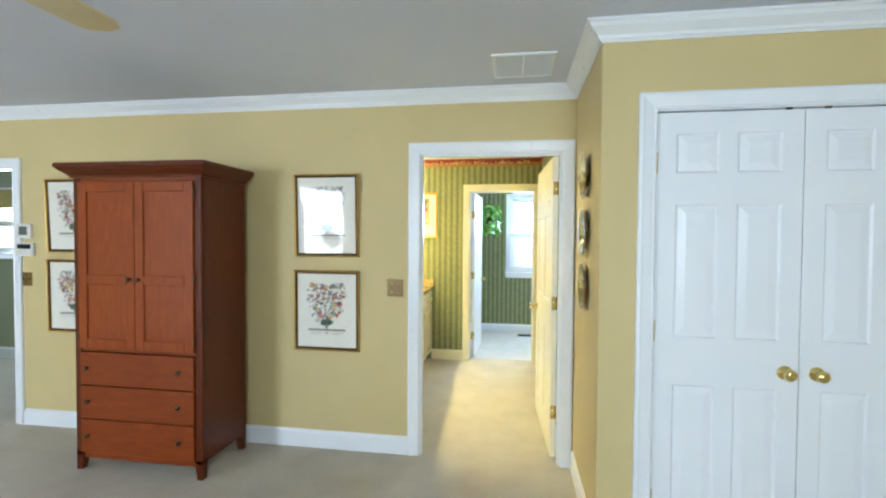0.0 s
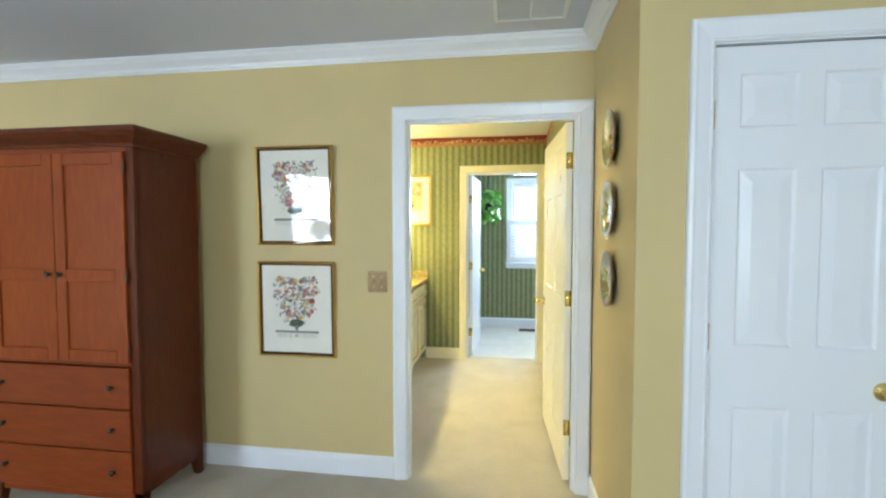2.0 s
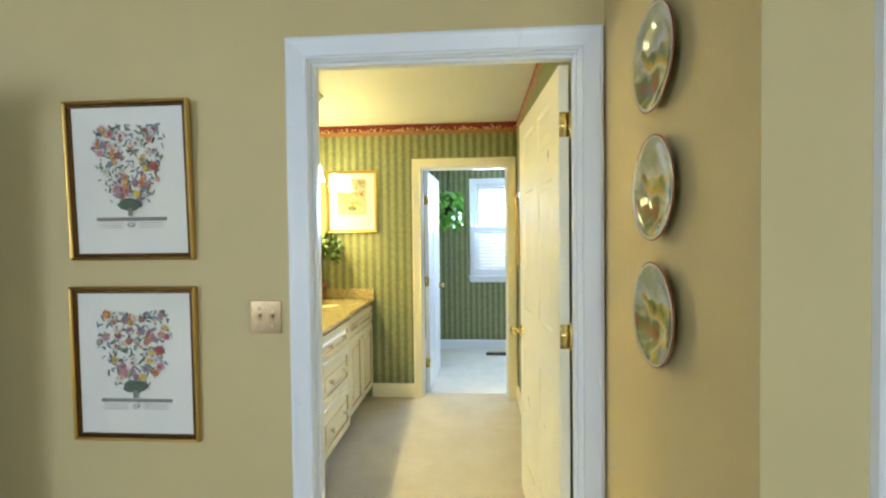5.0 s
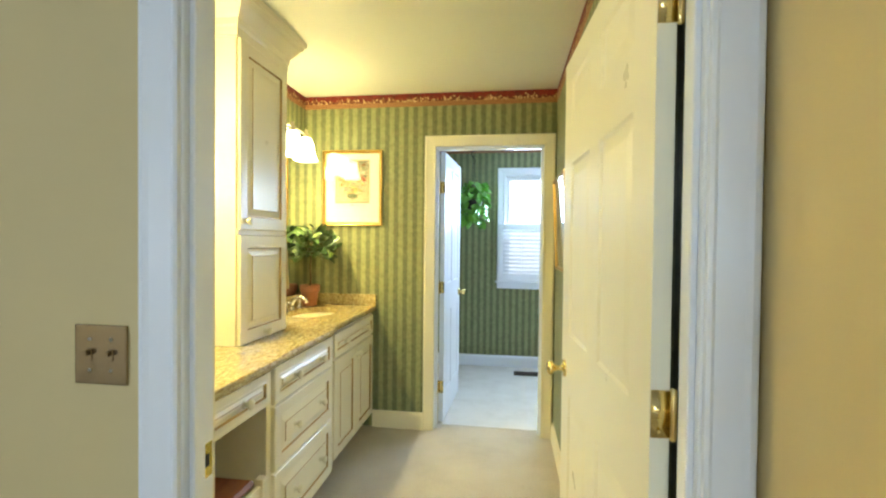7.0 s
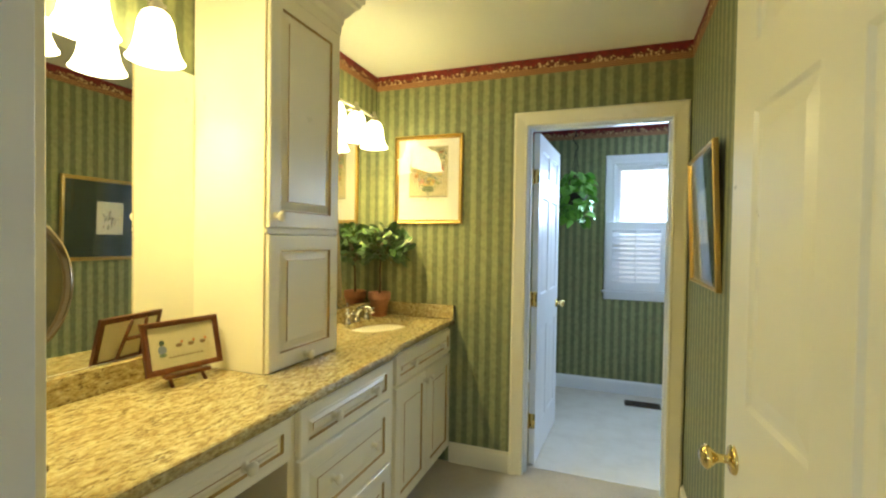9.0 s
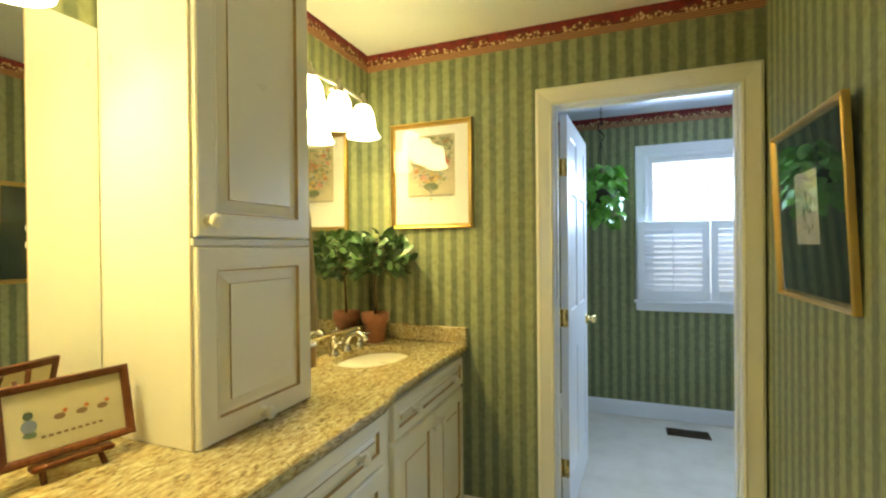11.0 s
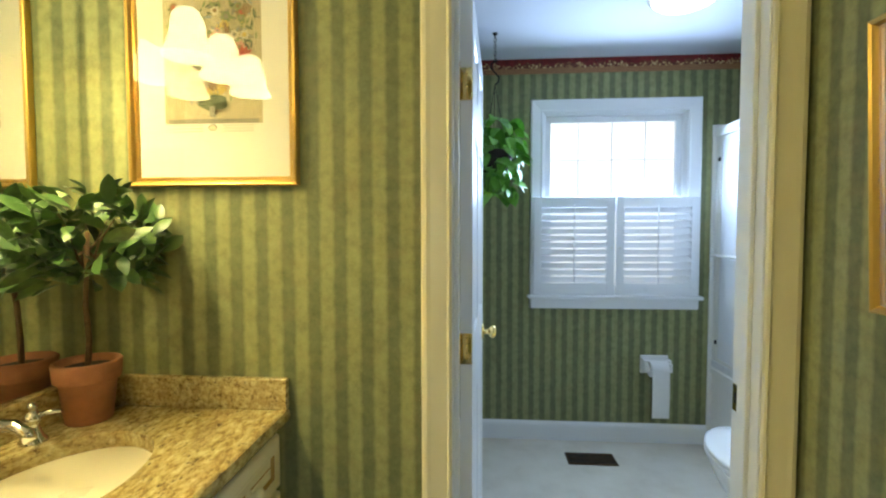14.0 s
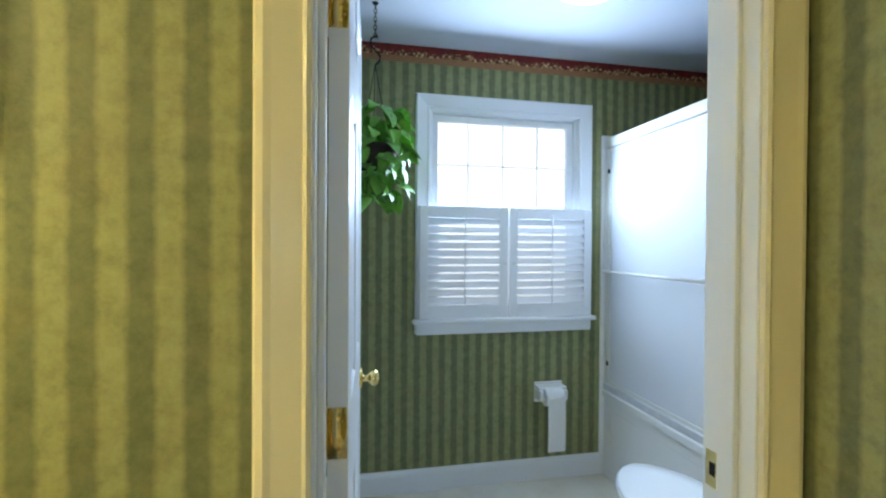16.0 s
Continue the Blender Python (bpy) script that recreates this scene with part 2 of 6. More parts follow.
def quad_box(bm, lo, hi, bev=0.0, seg=1):
    """A box from corner lo to corner hi, with its edges rounded by bev."""
    vs = [bm.verts.new((x, y, z)) for x in (lo[0], hi[0]) for y in (lo[1], hi[1]) for z in (lo[2], hi[2])]
    fs = [bm.faces.new([vs[i] for i in f]) for f in ((0, 1, 3, 2), (4, 6, 7, 5), (0, 4, 5, 1), (2, 3, 7, 6), (0, 2, 6, 4), (1, 5, 7, 3))]
    if bev:
        es = {e for f in fs for e in f.edges}
        bmesh.ops.bevel(bm, geom=list(es), offset=bev, segments=seg, affect="EDGES", profile=0.6)
    return bm


def boxes(*args, bev=0.0):
    bm = bmesh.new()
    for lo, hi in args:
        quad_box(bm, lo, hi, bev)
    return bm


def lathe(profile, seg=24, m=None, bm=None):
    """A turned shape: (radius, height) pairs round the z axis, placed by m."""
    bm = bm or bmesh.new()
    m = m or Matrix()
    rings = []
    for r, z in profile:
        if r < 1e-5:
            rings.append([bm.verts.new(m @ Vector((0, 0, z)))])
        else:
            rings.append([bm.verts.new(m @ Vector((r * math.cos(2 * math.pi * i / seg), r * math.sin(2 * math.pi * i / seg), z))) for i in range(seg)])
    for a, b in zip(rings, rings[1:]):
        for i in range(seg):
            j = (i + 1) % seg
            if len(a) == 1 and len(b) == 1:
                continue
            if len(a) == 1:
                bm.faces.new((a[0], b[i], b[j]))
            elif len(b) == 1:
                bm.faces.new((a[i], a[j], b[0]))
            else:
                bm.faces.new((a[i], a[j], b[j], b[i]))
    for f in bm.faces:
        f.smooth = True
    return bm


def tube(points, r, seg=10, bm=None, taper=None):
    """A round rod along the points."""
    bm = bm or bmesh.new()
    pts = [Vector(p) for p in points]
    rings = []
    for i, p in enumerate(pts):
        d = (pts[min(i + 1, len(pts) - 1)] - pts[max(i - 1, 0)]).normalized()
        a = d.orthogonal().normalized() if i == 0 else (rings_a - d * rings_a.dot(d)).normalized()
        rings_a = a
        b = d.cross(a)
        rr = r if taper is None else r + (taper - r) * i / (len(pts) - 1)
        rings.append([bm.verts.new(p + rr * (a * math.cos(2 * math.pi * k / seg) + b * math.sin(2 * math.pi * k / seg))) for k in range(seg)])
    for a, b in zip(rings, rings[1:]):
        for k in range(seg):
            bm.faces.new((a[k], a[(k + 1) % seg], b[(k + 1) % seg], b[k])).smooth = True
    bm.faces.new(rings[0][::-1]), bm.faces.new(rings[-1])
    return bm


def on_wall(facing, at):
    """Matrix from (along, out of the wall, up) to the world, for a wall that faces that way at the plane given."""
    col = {"-y": ((1, 0, 0), (0, -1, 0), (0, at, 0)), "+y": ((1, 0, 0), (0, 1, 0), (0, at, 0)),
           "+x": ((0, 1, 0), (1, 0, 0), (at, 0, 0)), "-x": ((0, 1, 0), (-1, 0, 0), (at, 0, 0))}[facing]
    m = Matrix.Identity(4)
    m.col[0][:3], m.col[1][:3], m.col[2][:3], m.col[3][:3] = col[0], col[1], (0, 0, 1), col[2]
    return m


def ring(rect, profile, m, shape="closed", bm=None):
    """A moulding round the rectangle (a0, z0, a1, z1) with mitred corners. profile: (outward, out of the wall) points.
    shape: closed, or door (no piece along the foot)."""
    bm = bm or bmesh.new()
    a0, z0, a1, z1 = rect
    if shape == "closed":
        corners = [lambda o: (a0 - o, z0 - o), lambda o: (a0 - o, z1 + o), lambda o: (a1 + o, z1 + o), lambda o: (a1 + o, z0 - o)]
    else:
        corners = [lambda o: (a0 - o, z0), lambda o: (a0 - o, z1 + o), lambda o: (a1 + o, z1 + o), lambda o: (a1 + o, z0)]
    loops = [[bm.verts.new(m @ Vector((c(o)[0], d, c(o)[1]))) for o, d in profile] for c in corners]
    k = len(profile)
    pairs = list(zip(loops, loops[1:])) + ([(loops[3], loops[0])] if shape == "closed" else [])
    for a, b in pairs:
        for i in range(k):
            j = (i + 1) % k
            bm.faces.new((a[i], a[j], b[j], b[i]))
    if shape != "closed":
        bm.faces.new(loops[0]), bm.faces.new(loops[-1][::-1])
    return bm


def strip(p0, p1, profile, m, bm=None, ends=(0, 0)):
    """A straight moulding from p0 to p1 along the wall; profile: (out of the wall, height). ends: how far each end runs on per metre of depth."""
    bm = bm or bmesh.new()
    la = [bm.verts.new(m @ Vector((p0 - ends[0] * d, d, h))) for d, h in profile]
    lb = [bm.verts.new(m @ Vector((p1 + ends[1] * d, d, h))) for d, h in profile]
    k = len(profile)
    for i in range(k):
        j = (i + 1) % k
        bm.faces.new((la[i], la[j], lb[j], lb[i]))
    bm.faces.new(la[::-1]), bm.faces.new(lb)
    return bm


def finish(name, bm, material, smooth=False):
    bmesh.ops.recalc_face_normals(bm, faces=bm.faces)
    me = bpy.data.meshes.new(name)
    bm.to_mesh(me)
    bm.free()
    for mt in material if isinstance(material, (list, tuple)) else [material]:
        me.materials.append(mt)
    return me


def part(name, bm, material, parent=None, label=""):
    """One mesh object, linked under a thing or under a part."""
    ob = new(name, finish(name, bm, material))
    if parent is not None:
        ob.parent = parent
    return tagged(ob, label)


def thing(name, label, category, group="", kind="", at=(0, 0, 0)):
    """An Empty at the base of a thing."""
    ob = new(name)
    ob.empty_display_size = 0.05
    ob.matrix_world = Matrix.Translation(at)
    return tagged(ob, label, category, group, kind)


def structure(name, bm, material, label="", category=""):
    return tagged(part(name, bm, material), label or name.replace("_", " "), category or name.split("_")[0], kind="structure")


def wall(name, facing, at, thick, a0, a1, z0, z1, holes, mats, label):
    """A wall with real openings. It faces `facing` at the plane `at` and is `thick` deep behind it. mats: face, back, reveals."""
    m = on_wall(facing, at)
    us = sorted({a0, a1, *(h[0] for h in holes), *(h[2] for h in holes)})
    vs = sorted({z0, z1, *(h[1] for h in holes), *(h[3] for h in holes)})
    solid = lambda i, j: 0 <= i < len(us) - 1 and 0 <= j < len(vs) - 1 and not any(
        h[0] <= (us[i] + us[i + 1]) / 2 <= h[2] and h[1] <= (vs[j] + vs[j + 1]) / 2 <= h[3] for h in holes)
    bm = bmesh.new()
    memo = {}

    def v(i, j, d):
        if (i, j, d) not in memo:
            memo[i, j, d] = bm.verts.new(m @ Vector((us[i], -d * thick, vs[j])))
        return memo[i, j, d]

    for i in range(len(us) - 1):
        for j in range(len(vs) - 1):
            if not solid(i, j):
                continue
            bm.faces.new((v(i, j, 0), v(i + 1, j, 0), v(i + 1, j + 1, 0), v(i, j + 1, 0))).material_index = 0
            bm.faces.new((v(i, j, 1), v(i, j + 1, 1), v(i + 1, j + 1, 1), v(i + 1, j, 1))).material_index = 1
            for (di, dj), (p, q) in {(-1, 0): ((i, j), (i, j + 1)), (1, 0): ((i + 1, j), (i + 1, j + 1)), (0, -1): ((i, j), (i + 1, j)), (0, 1): ((i, j + 1), (i + 1, j + 1))}.items():
                if not solid(i + di, j + dj):
                    bm.faces.new((v(*p, 0), v(*q, 0), v(*q, 1), v(*p, 1))).material_index = 2
    return structure(name, bm, mats, label, "wall")

# ---- structure ----
CH = 2.405
BH_CEIL = 2.435        # bedroom ceiling
AY, AB = 2.992, 3.082        # wall between bedroom and dressing room
BY, BB = 5.435, 5.55        # wall between dressing room and bathroom
NY = 2.15                  # closet front
CY = 7.22                  # window wall of the bathroom
LX, RX = -1.315, 0.50       # side walls of the dressing room
TX = 1.95                  # wall behind the tub

structure("floor_bedroom", boxes(((-8.0, -2.7, -0.1), (3.4, 5.545, 0.0))), CARPET, "beige cut-pile carpet floor", "floor")
structure("floor_bathroom", boxes(((-1.42, 5.545, -0.1), (2.1, 7.35, 0.002))), VINYL, "pale grey marbled vinyl floor", "floor")
structure("ceiling_bedroom", boxes(((-5.3, -2.7, BH_CEIL), (3.4, 3.05, BH_CEIL + 0.1))), CEIL, "off-white painted bedroom ceiling", "ceiling")
structure("ceiling_dressing_room", boxes(((-1.42, 3.05, CH), (0.62, 5.49, CH + 0.1))), CEIL_BATH, "cream painted dressing room ceiling", "ceiling")
structure("ceiling_bathroom", boxes(((-1.42, 5.49, CH), (2.1, 7.35, CH + 0.1))), CEIL, "white painted bathroom ceiling", "ceiling")
structure("ceiling_hall", boxes(((-8.0, 3.05, CH), (-1.43, 4.75, CH + 0.1))), CEIL, "white hall ceiling", "ceiling")

wall("wall_bedroom_north", "-y", AY, 0.09, -5.2, 3.3, 0, BH_CEIL, [(-0.453, -1, 0.507, 2.04), (-4.512, -1, -3.623, 2.0)], [WALL, PAPER, TRIM], "tan painted bedroom wall with two doorways")
wall("wall_closet_side", "-x", 0.572, 0.1, 2.25, AY, 0, BH_CEIL, [], [WALL, WALL, WALL], "tan painted side wall of the closet")
wall("wall_closet_front", "-y", NY, 0.1, 0.572, 3.3, 0, BH_CEIL, [(0.80, -1, 2.04, 2.06)], [WALL, WALL, WALL], "tan painted wall around the closet doors")
wall("wall_bedroom_south", "+y", -2.6, 0.12, -5.2, 3.3, 0, BH_CEIL, [(-4.0, 0.65, -3.06, 2.0), (0.15, 0.85, 1.65, 2.1)], [WALL, WALL, TRIM], "tan bedroom wall with windows")
wall("wall_bedroom_west", "+x", -5.2, 0.12, -2.6, AY, 0, BH_CEIL, [], [WALL, WALL, WALL], "tan bedroom side wall")
wall("wall_bedroom_east", "-x", 3.2, 0.12, -2.6, NY, 0, BH_CEIL, [], [WALL, WALL, WALL], "tan bedroom side wall")
wall("wall_hall_far", "-y", 4.6, 0.12, -8.0, -1.43, 0, CH, [(-6.4, 1.25, -5.6, 1.95)], [HALL_PAINT, HALL_PAINT, TRIM], "sage green wall of the room beyond")
wall("wall_hall_west", "+x", -7.8, 0.12, AB, 4.6, 0, CH, [], [HALL_PAINT] * 3, "sage green end wall")
wall("wall_hall_south", "+y", AB, 0.1, -8.0, -5.2, 0, CH, [], [HALL_PAINT] * 3, "sage green wall")
wall("wall_dressing_left", "+x", LX, 0.12, AB, 7.35, 0, CH, [], [PAPER, HALL_PAINT, PAPER], "green striped wallpapered wall behind the vanity")
wall("wall_dressing_right", "-x", RX, 0.1, AB, BY, 0, CH, [], [PAPER, WALL, PAPER], "green striped wallpapered side wall")
wall("wall_dressing_back", "-y", BY, 0.115, LX, 2.1, 0, CH, [(-0.354, -1, 0.436, 2.04)], [PAPER, PAPER, TRIM], "green striped wallpapered wall with a doorway")
wall("wall_bathroom_window", "-y", CY, 0.12, LX, 2.1, 0, CH, [(0.138, 0.93, 1.018, 2.075)], [PAPER, WALL, TRIM], "green striped wallpapered wall with a window")
wall("wall_bathroom_right", "-x", TX, 0.12, BB, CY, 0, CH, [], [PAPER, WALL, PAPER], "wallpapered wall behind the tub")

# wallpaper borders under the ceiling
BH = 0.092
for nm, facing, at, a0, a1 in (("left", "+x", LX, 3.12, BY), ("back", "-y", BY, LX, RX), ("right", "-x", RX, 3.12, BY), ("front", "+y", AB, LX, RX),
                               ("window_side", "-y", CY, LX, TX), ("door_side", "+y", BB, LX, TX), ("tub_side", "-x", TX, BB, CY)):
    structure("trim_border_" + nm, strip(a0, a1, [(0, CH - BH), (0.0015, CH - BH), (0.0015, CH), (0, CH)], on_wall(facing, at)), BORDER, "red and gold leaf wallpaper border", "border")

# mouldings
CROWN = [(0, 0), (0.078, 0), (0.078, -0.010), (0.068, -0.016), (0.060, -0.030), (0.038, -0.046), (0.024, -0.058), (0.020, -0.070), (0.011, -0.075), (0.009, -0.083), (0, -0.083)]
CROWN = [(d, BH_CEIL + h) for d, h in CROWN]
BASE = [(0, 0), (0.015, 0), (0.015, 0.095), (0.012, 0.108), (0.006, 0.114), (0.004, 0.122), (0, 0.122)]
CASE = [(0, 0), (0, 0.011), (0.006, 0.015), (0.012, 0.0125), (0.03, 0.016), (0.052, 0.02), (0.062, 0.023), (0.072, 0.021), (0.076, 0.016), (0.076, 0)]


def run(name, prof, facing, at, a0, a1, mat, ends=(0, 0), label=""):
    return structure(name, strip(a0, a1, prof, on_wall(facing, at), ends=ends), mat, label, name.split("_")[0])


LC = "white painted crown moulding"
run("crown_north", CROWN, "-y", AY, -5.2, 0.572, TRIM, (-1, -1), LC)
run("crown_closet_side", CROWN, "-x", 0.572, NY, AY, TRIM, (1, -1), LC)
run("crown_closet_front", CROWN, "-y", NY, 0.572, 3.2, TRIM, (1, -1), LC)
run("crown_south", CROWN, "+y", -2.6, -5.2, 3.2, TRIM, (-1, -1), LC)
run("crown_west", CROWN, "+x", -5.2, -2.6, AY, TRIM, (-1, -1), LC)
run("crown_east", CROWN, "-x", 3.2, -2.6, NY, TRIM, (-1, -1), LC)
LB = "white painted baseboard"
for i, (facing, at, a0, a1, mat) in enumerate((("-y", AY, -3.562, -0.512, TRIM), ("-y", AY, -5.2, -4.575, TRIM), ("-x", 0.572, NY, 2.968, TRIM), ("-y", NY, 0.572, 0.722, TRIM), ("-y", NY, 2.118, 3.2, TRIM),
                                  ("+y", -2.6, -5.2, 3.2, TRIM), ("+x", -5.2, -2.58, 2.98, TRIM), ("-x", 3.2, -2.58, 2.13, TRIM), ("-y", 4.6, -7.7, -1.45, TRIM),
                                  ("-y", BY, -0.785, -0.408, TRIM_LAMPLIT), ("-x", RX, 3.14, 5.41, TRIM_LAMPLIT), ("-y", CY, -1.3, 1.165, TRIM), ("+x", LX, 5.55, 7.21, TRIM), ("+y", BB, -1.29, -0.40, TRIM), ("+y", BB, 0.51, 1.16, TRIM))):
    run("baseboard_%d" % (i + 1), BASE, facing, at, a0, a1, mat, (0, 0), LB)


def doorway(i, a0, a1, top, y0, y1, m0, m1, stop=None, lining=TRIM):
    """Jamb lining and casings of an opening from a0 to a1 in a wall from y0 to y1."""
    root = thing("doorway_%d" % i, "white painted door jamb and casings", "door frame", kind="structure", at=(0, 0, 0))
    t = 0.022
    part("jamb", boxes(((a0 - t, y0, 0), (a0, y1, top)), ((a1, y0, 0), (a1 + t, y1, top)), ((a0 - t, y0, top), (a1 + t, y1, top + t)), bev=0.0015), lining, root)
    part("casing", ring((a0 - 0.005, 0, a1 + 0.005, top + 0.005), CASE, on_wall("-y", y0), "door"), m0, root)
    if m1:
        part("casing", ring((a0 - 0.005, 0, a1 + 0.005, top + 0.005), CASE, on_wall("+y", y1), "door"), m1, root)
    if stop:
        s0, s1 = stop
        part("door_stop", boxes(((a0, s0, 0), (a0 + 0.012, s1, top)), ((a1 - 0.012, s0, 0), (a1, s1, top)), ((a0 + 0.012, s0, top - 0.012), (a1 - 0.012, s1, top)), bev=0.002), lining, root)
    return root


frame_a = doorway(1, -0.430, 0.484, 2.018, AY, AB, TRIM, TRIM_LAMPLIT, (AY + 0.015, AY + 0.048))
frame_b = doorway(2, -0.331, 0.413, 2.018, BY, BB, TRIM_LAMPLIT, TRIM, (BY + 0.035, BY + 0.075))
frame_c = doorway(3, -4.49, -3.645, 1.978, AY, AB, TRIM, TRIM)
frame_d = doorway(4, 0.812, 2.026, 2.04, NY, NY + 0.1, TRIM, None)


# ---- doors ----
def raised(bm, u0, u1, v0, v1, face, sign, drop=0.007, slope=0.032, lift=0.005):
    """A raised field inside the opening (u0..u1, v0..v1): sinks by drop at the rim and rises to a flat field. face: y of the surface, sign: outward."""
    def loop(ins, d):
        return [bm.verts.new((u, face - sign * d, v)) for u, v in ((u0 + ins, v0 + ins), (u1 - ins, v0 + ins), (u1 - ins, v1 - ins), (u0 + ins, v1 - ins))]
    ls = [loop(0, 0), loop(0.008, drop), loop(0.014, drop), loop(0.014 + slope, drop - lift), loop(0.018 + slope, drop - lift)]
    for a, b in zip(ls, ls[1:]):
        for i in range(4):
            bm.faces.new((a[i], a[(i + 1) % 4], b[(i + 1) % 4], b[i]))
    bm.faces.new(ls[-1])


def panel_leaf(bm, w, h, t, cols, rows):
    """A door leaf in its own frame: x along its width from 0, y thickness 0..t, z up, with openings at cols x rows on both faces."""
    us = sorted({0, w, *sum(cols, ())})
    vs = sorted({0, h, *sum(rows, ())})
    for y, sign in ((0, -1), (t, 1)):
        for a, b in zip(us, us[1:]):
            for c, d in zip(vs, vs[1:]):
                if (a, b) in cols and (c, d) in rows:
                    continue
                bm.faces.new([bm.verts.new((x, y, z)) for x, z in ((a, c), (b, c), (b, d), (a, d))])
    for q in (((0, 0, 0), (0, t, 0), (0, t, h), (0, 0, h)), ((w, 0, 0), (w, 0, h), (w, t, h), (w, t, 0)), ((0, 0, 0), (w, 0, 0), (w, t, 0), (0, t, 0)), ((0, 0, h), (0, t, h), (w, t, h), (w, 0, h))):
        bm.faces.new([bm.verts.new(p) for p in q])
    bmesh.ops.remove_doubles(bm, verts=bm.verts, dist=1e-5)


KNOB = [(0, 0.062), (0.012, 0.061), (0.021, 0.057), (0.0265, 0.048), (0.025, 0.039), (0.016, 0.031), (0.011, 0.026), (0.011, 0.012), (0.014, 0.009), (0.028, 0.007), (0.031, 0.003), (0.031, 0)]
FLOWER_KNOB = [(0, 0.066), (0.013, 0.066), (0.022, 0.060), (0.027, 0.053), (0.022, 0.046), (0.012, 0.036), (0.009, 0.028), (0.009, 0.012), (0.014, 0.009), (0.028, 0.007), (0.031, 0.003), (0.031, 0)]


def panel_door(name, label, m, w, h, t, knob_u, knob_z, hinge_u, hinge_z, hinge_face, hinge_mat=BRASS, sides=(0, 1), cat="door", latch=True, prof=KNOB, mat=DOOR):
    """A six-panel door: leaf, six panels, knobs and hinges; m places its frame."""
    root = thing(name, label, cat)
    st, mid = 0.11 * w / 0.8, 0.10 * w / 0.8
    cw = (w - 2 * st - mid) / 2
    cols = [(st, st + cw), (w - st - cw, w - st)]
    rows = [(0.2, 0.81), (1.02, 1.62), (1.755, h - 0.09)]
    bm = bmesh.new()
    panel_leaf(bm, w, h, t, cols, rows)
    part("leaf", bm, mat, root)
    for c in cols:
        for r in rows:
            bm = bmesh.new()
            raised(bm, *c, *r, 0, -1)
            raised(bm, *c, *r, t, 1)
            part("panel", bm, mat, root)
    for s in sides:
        turn = Matrix.Translation((knob_u, 0 if s == 0 else t, knob_z)) @ (pose(0, 0, 0, 90) if s == 0 else pose(0, 0, 0, -90))
        part("knob", lathe(prof, 24, turn), BRASS, root, "polished brass knob")
    if latch:
        part("latch_plate", boxes(((w - 0.0005 if knob_u > w / 2 else -0.0015, t / 2 - 0.012, knob_z - 0.028), (w + 0.0015 if knob_u > w / 2 else 0.0005, t / 2 + 0.012, knob_z + 0.028))), BRASS, root, "brass latch plate")
    for z in hinge_z:
        bm = bmesh.new()
        sgn = 1 if hinge_u > w / 2 else -1
        y0 = hinge_face
        d = -1 if y0 <= 0 else 1
        quad_box(bm, (min(hinge_u, hinge_u + sgn * 0.0025), min(y0, y0 - d * 0.034), z - 0.044), (max(hinge_u, hinge_u + sgn * 0.0025), max(y0, y0 - d * 0.034), z + 0.044))
        lathe([(0, -0.05), (0.004, -0.049), (0.0065, -0.045), (0.0065, 0.045), (0.004, 0.049), (0, 0.05)], 12, Matrix.Translation((hinge_u + sgn * 0.004, y0 + d * 0.005, z)), bm)
        for k in (-0.032, -0.011, 0.011, 0.032):
            quad_box(bm, (hinge_u + sgn * 0.002 if sgn > 0 else hinge_u - 0.004, y0 - d * 0.02 - 0.003, z + k - 0.003), (hinge_u + 0.004 if sgn > 0 else hinge_u - 0.002, y0 - d * 0.02 + 0.003, z + k + 0.003))
        part("hinge", bm, hinge_mat, root, "brass butt hinge")
    root.matrix_world = m
    return root


# door of the dressing room: open against its side wall, hinged at the wall's dressing room face
panel_door("door_1", "white six-panel door standing open against the wallpapered wall", Matrix.Translation((0.474, AB + 0.012, 0.012)) @ pose(0, 0, 0, 0, 0, 93.5), 0.893, 2.0, 0.035,
           0.832, 0.885, 0.0, (0.30, 1.03, 1.79), 0.0, prof=FLOWER_KNOB, mat=DOOR_LAMPLIT)
# bathroom door: open into the bathroom
panel_door("door_2", "white six-panel door open into the bathroom", Matrix.Translation((-0.327, BB + 0.019, 0.012)) @ pose(0, 0, 0, 0, 0, 87) @ Matrix.Translation((0.003, -0.042, 0)), 0.735, 2.0, 0.035,
           0.672, 0.90, 0.0, (0.26, 1.0, 1.74), 0.035, prof=KNOB)
# closet pair
panel_door("door_3", "closed white six-panel closet door", Matrix.Translation((0.815, NY + 0.012, 0.012)), 0.594, 2.022, 0.035, 0.54, 0.885, 0.0, (0.28, 1.05, 1.80), 0.0, sides=(0,), latch=False)
panel_door("door_4", "closed white six-panel closet door", Matrix.Translation((1.412, NY + 0.012, 0.012)), 0.612, 2.022, 0.035, 0.068, 0.885, 0.612, (0.28, 1.05, 1.80), 0.0, sides=(0,), latch=False)
for x in (1.345, 1.495):
    tagged(part("door_catch", boxes(((x - 0.012, NY, 2.032), (x + 0.012, NY + 0.014, 2.041)), bev=0.002), PEWTER), "small dark metal ball catch above the closet doors", "catch")
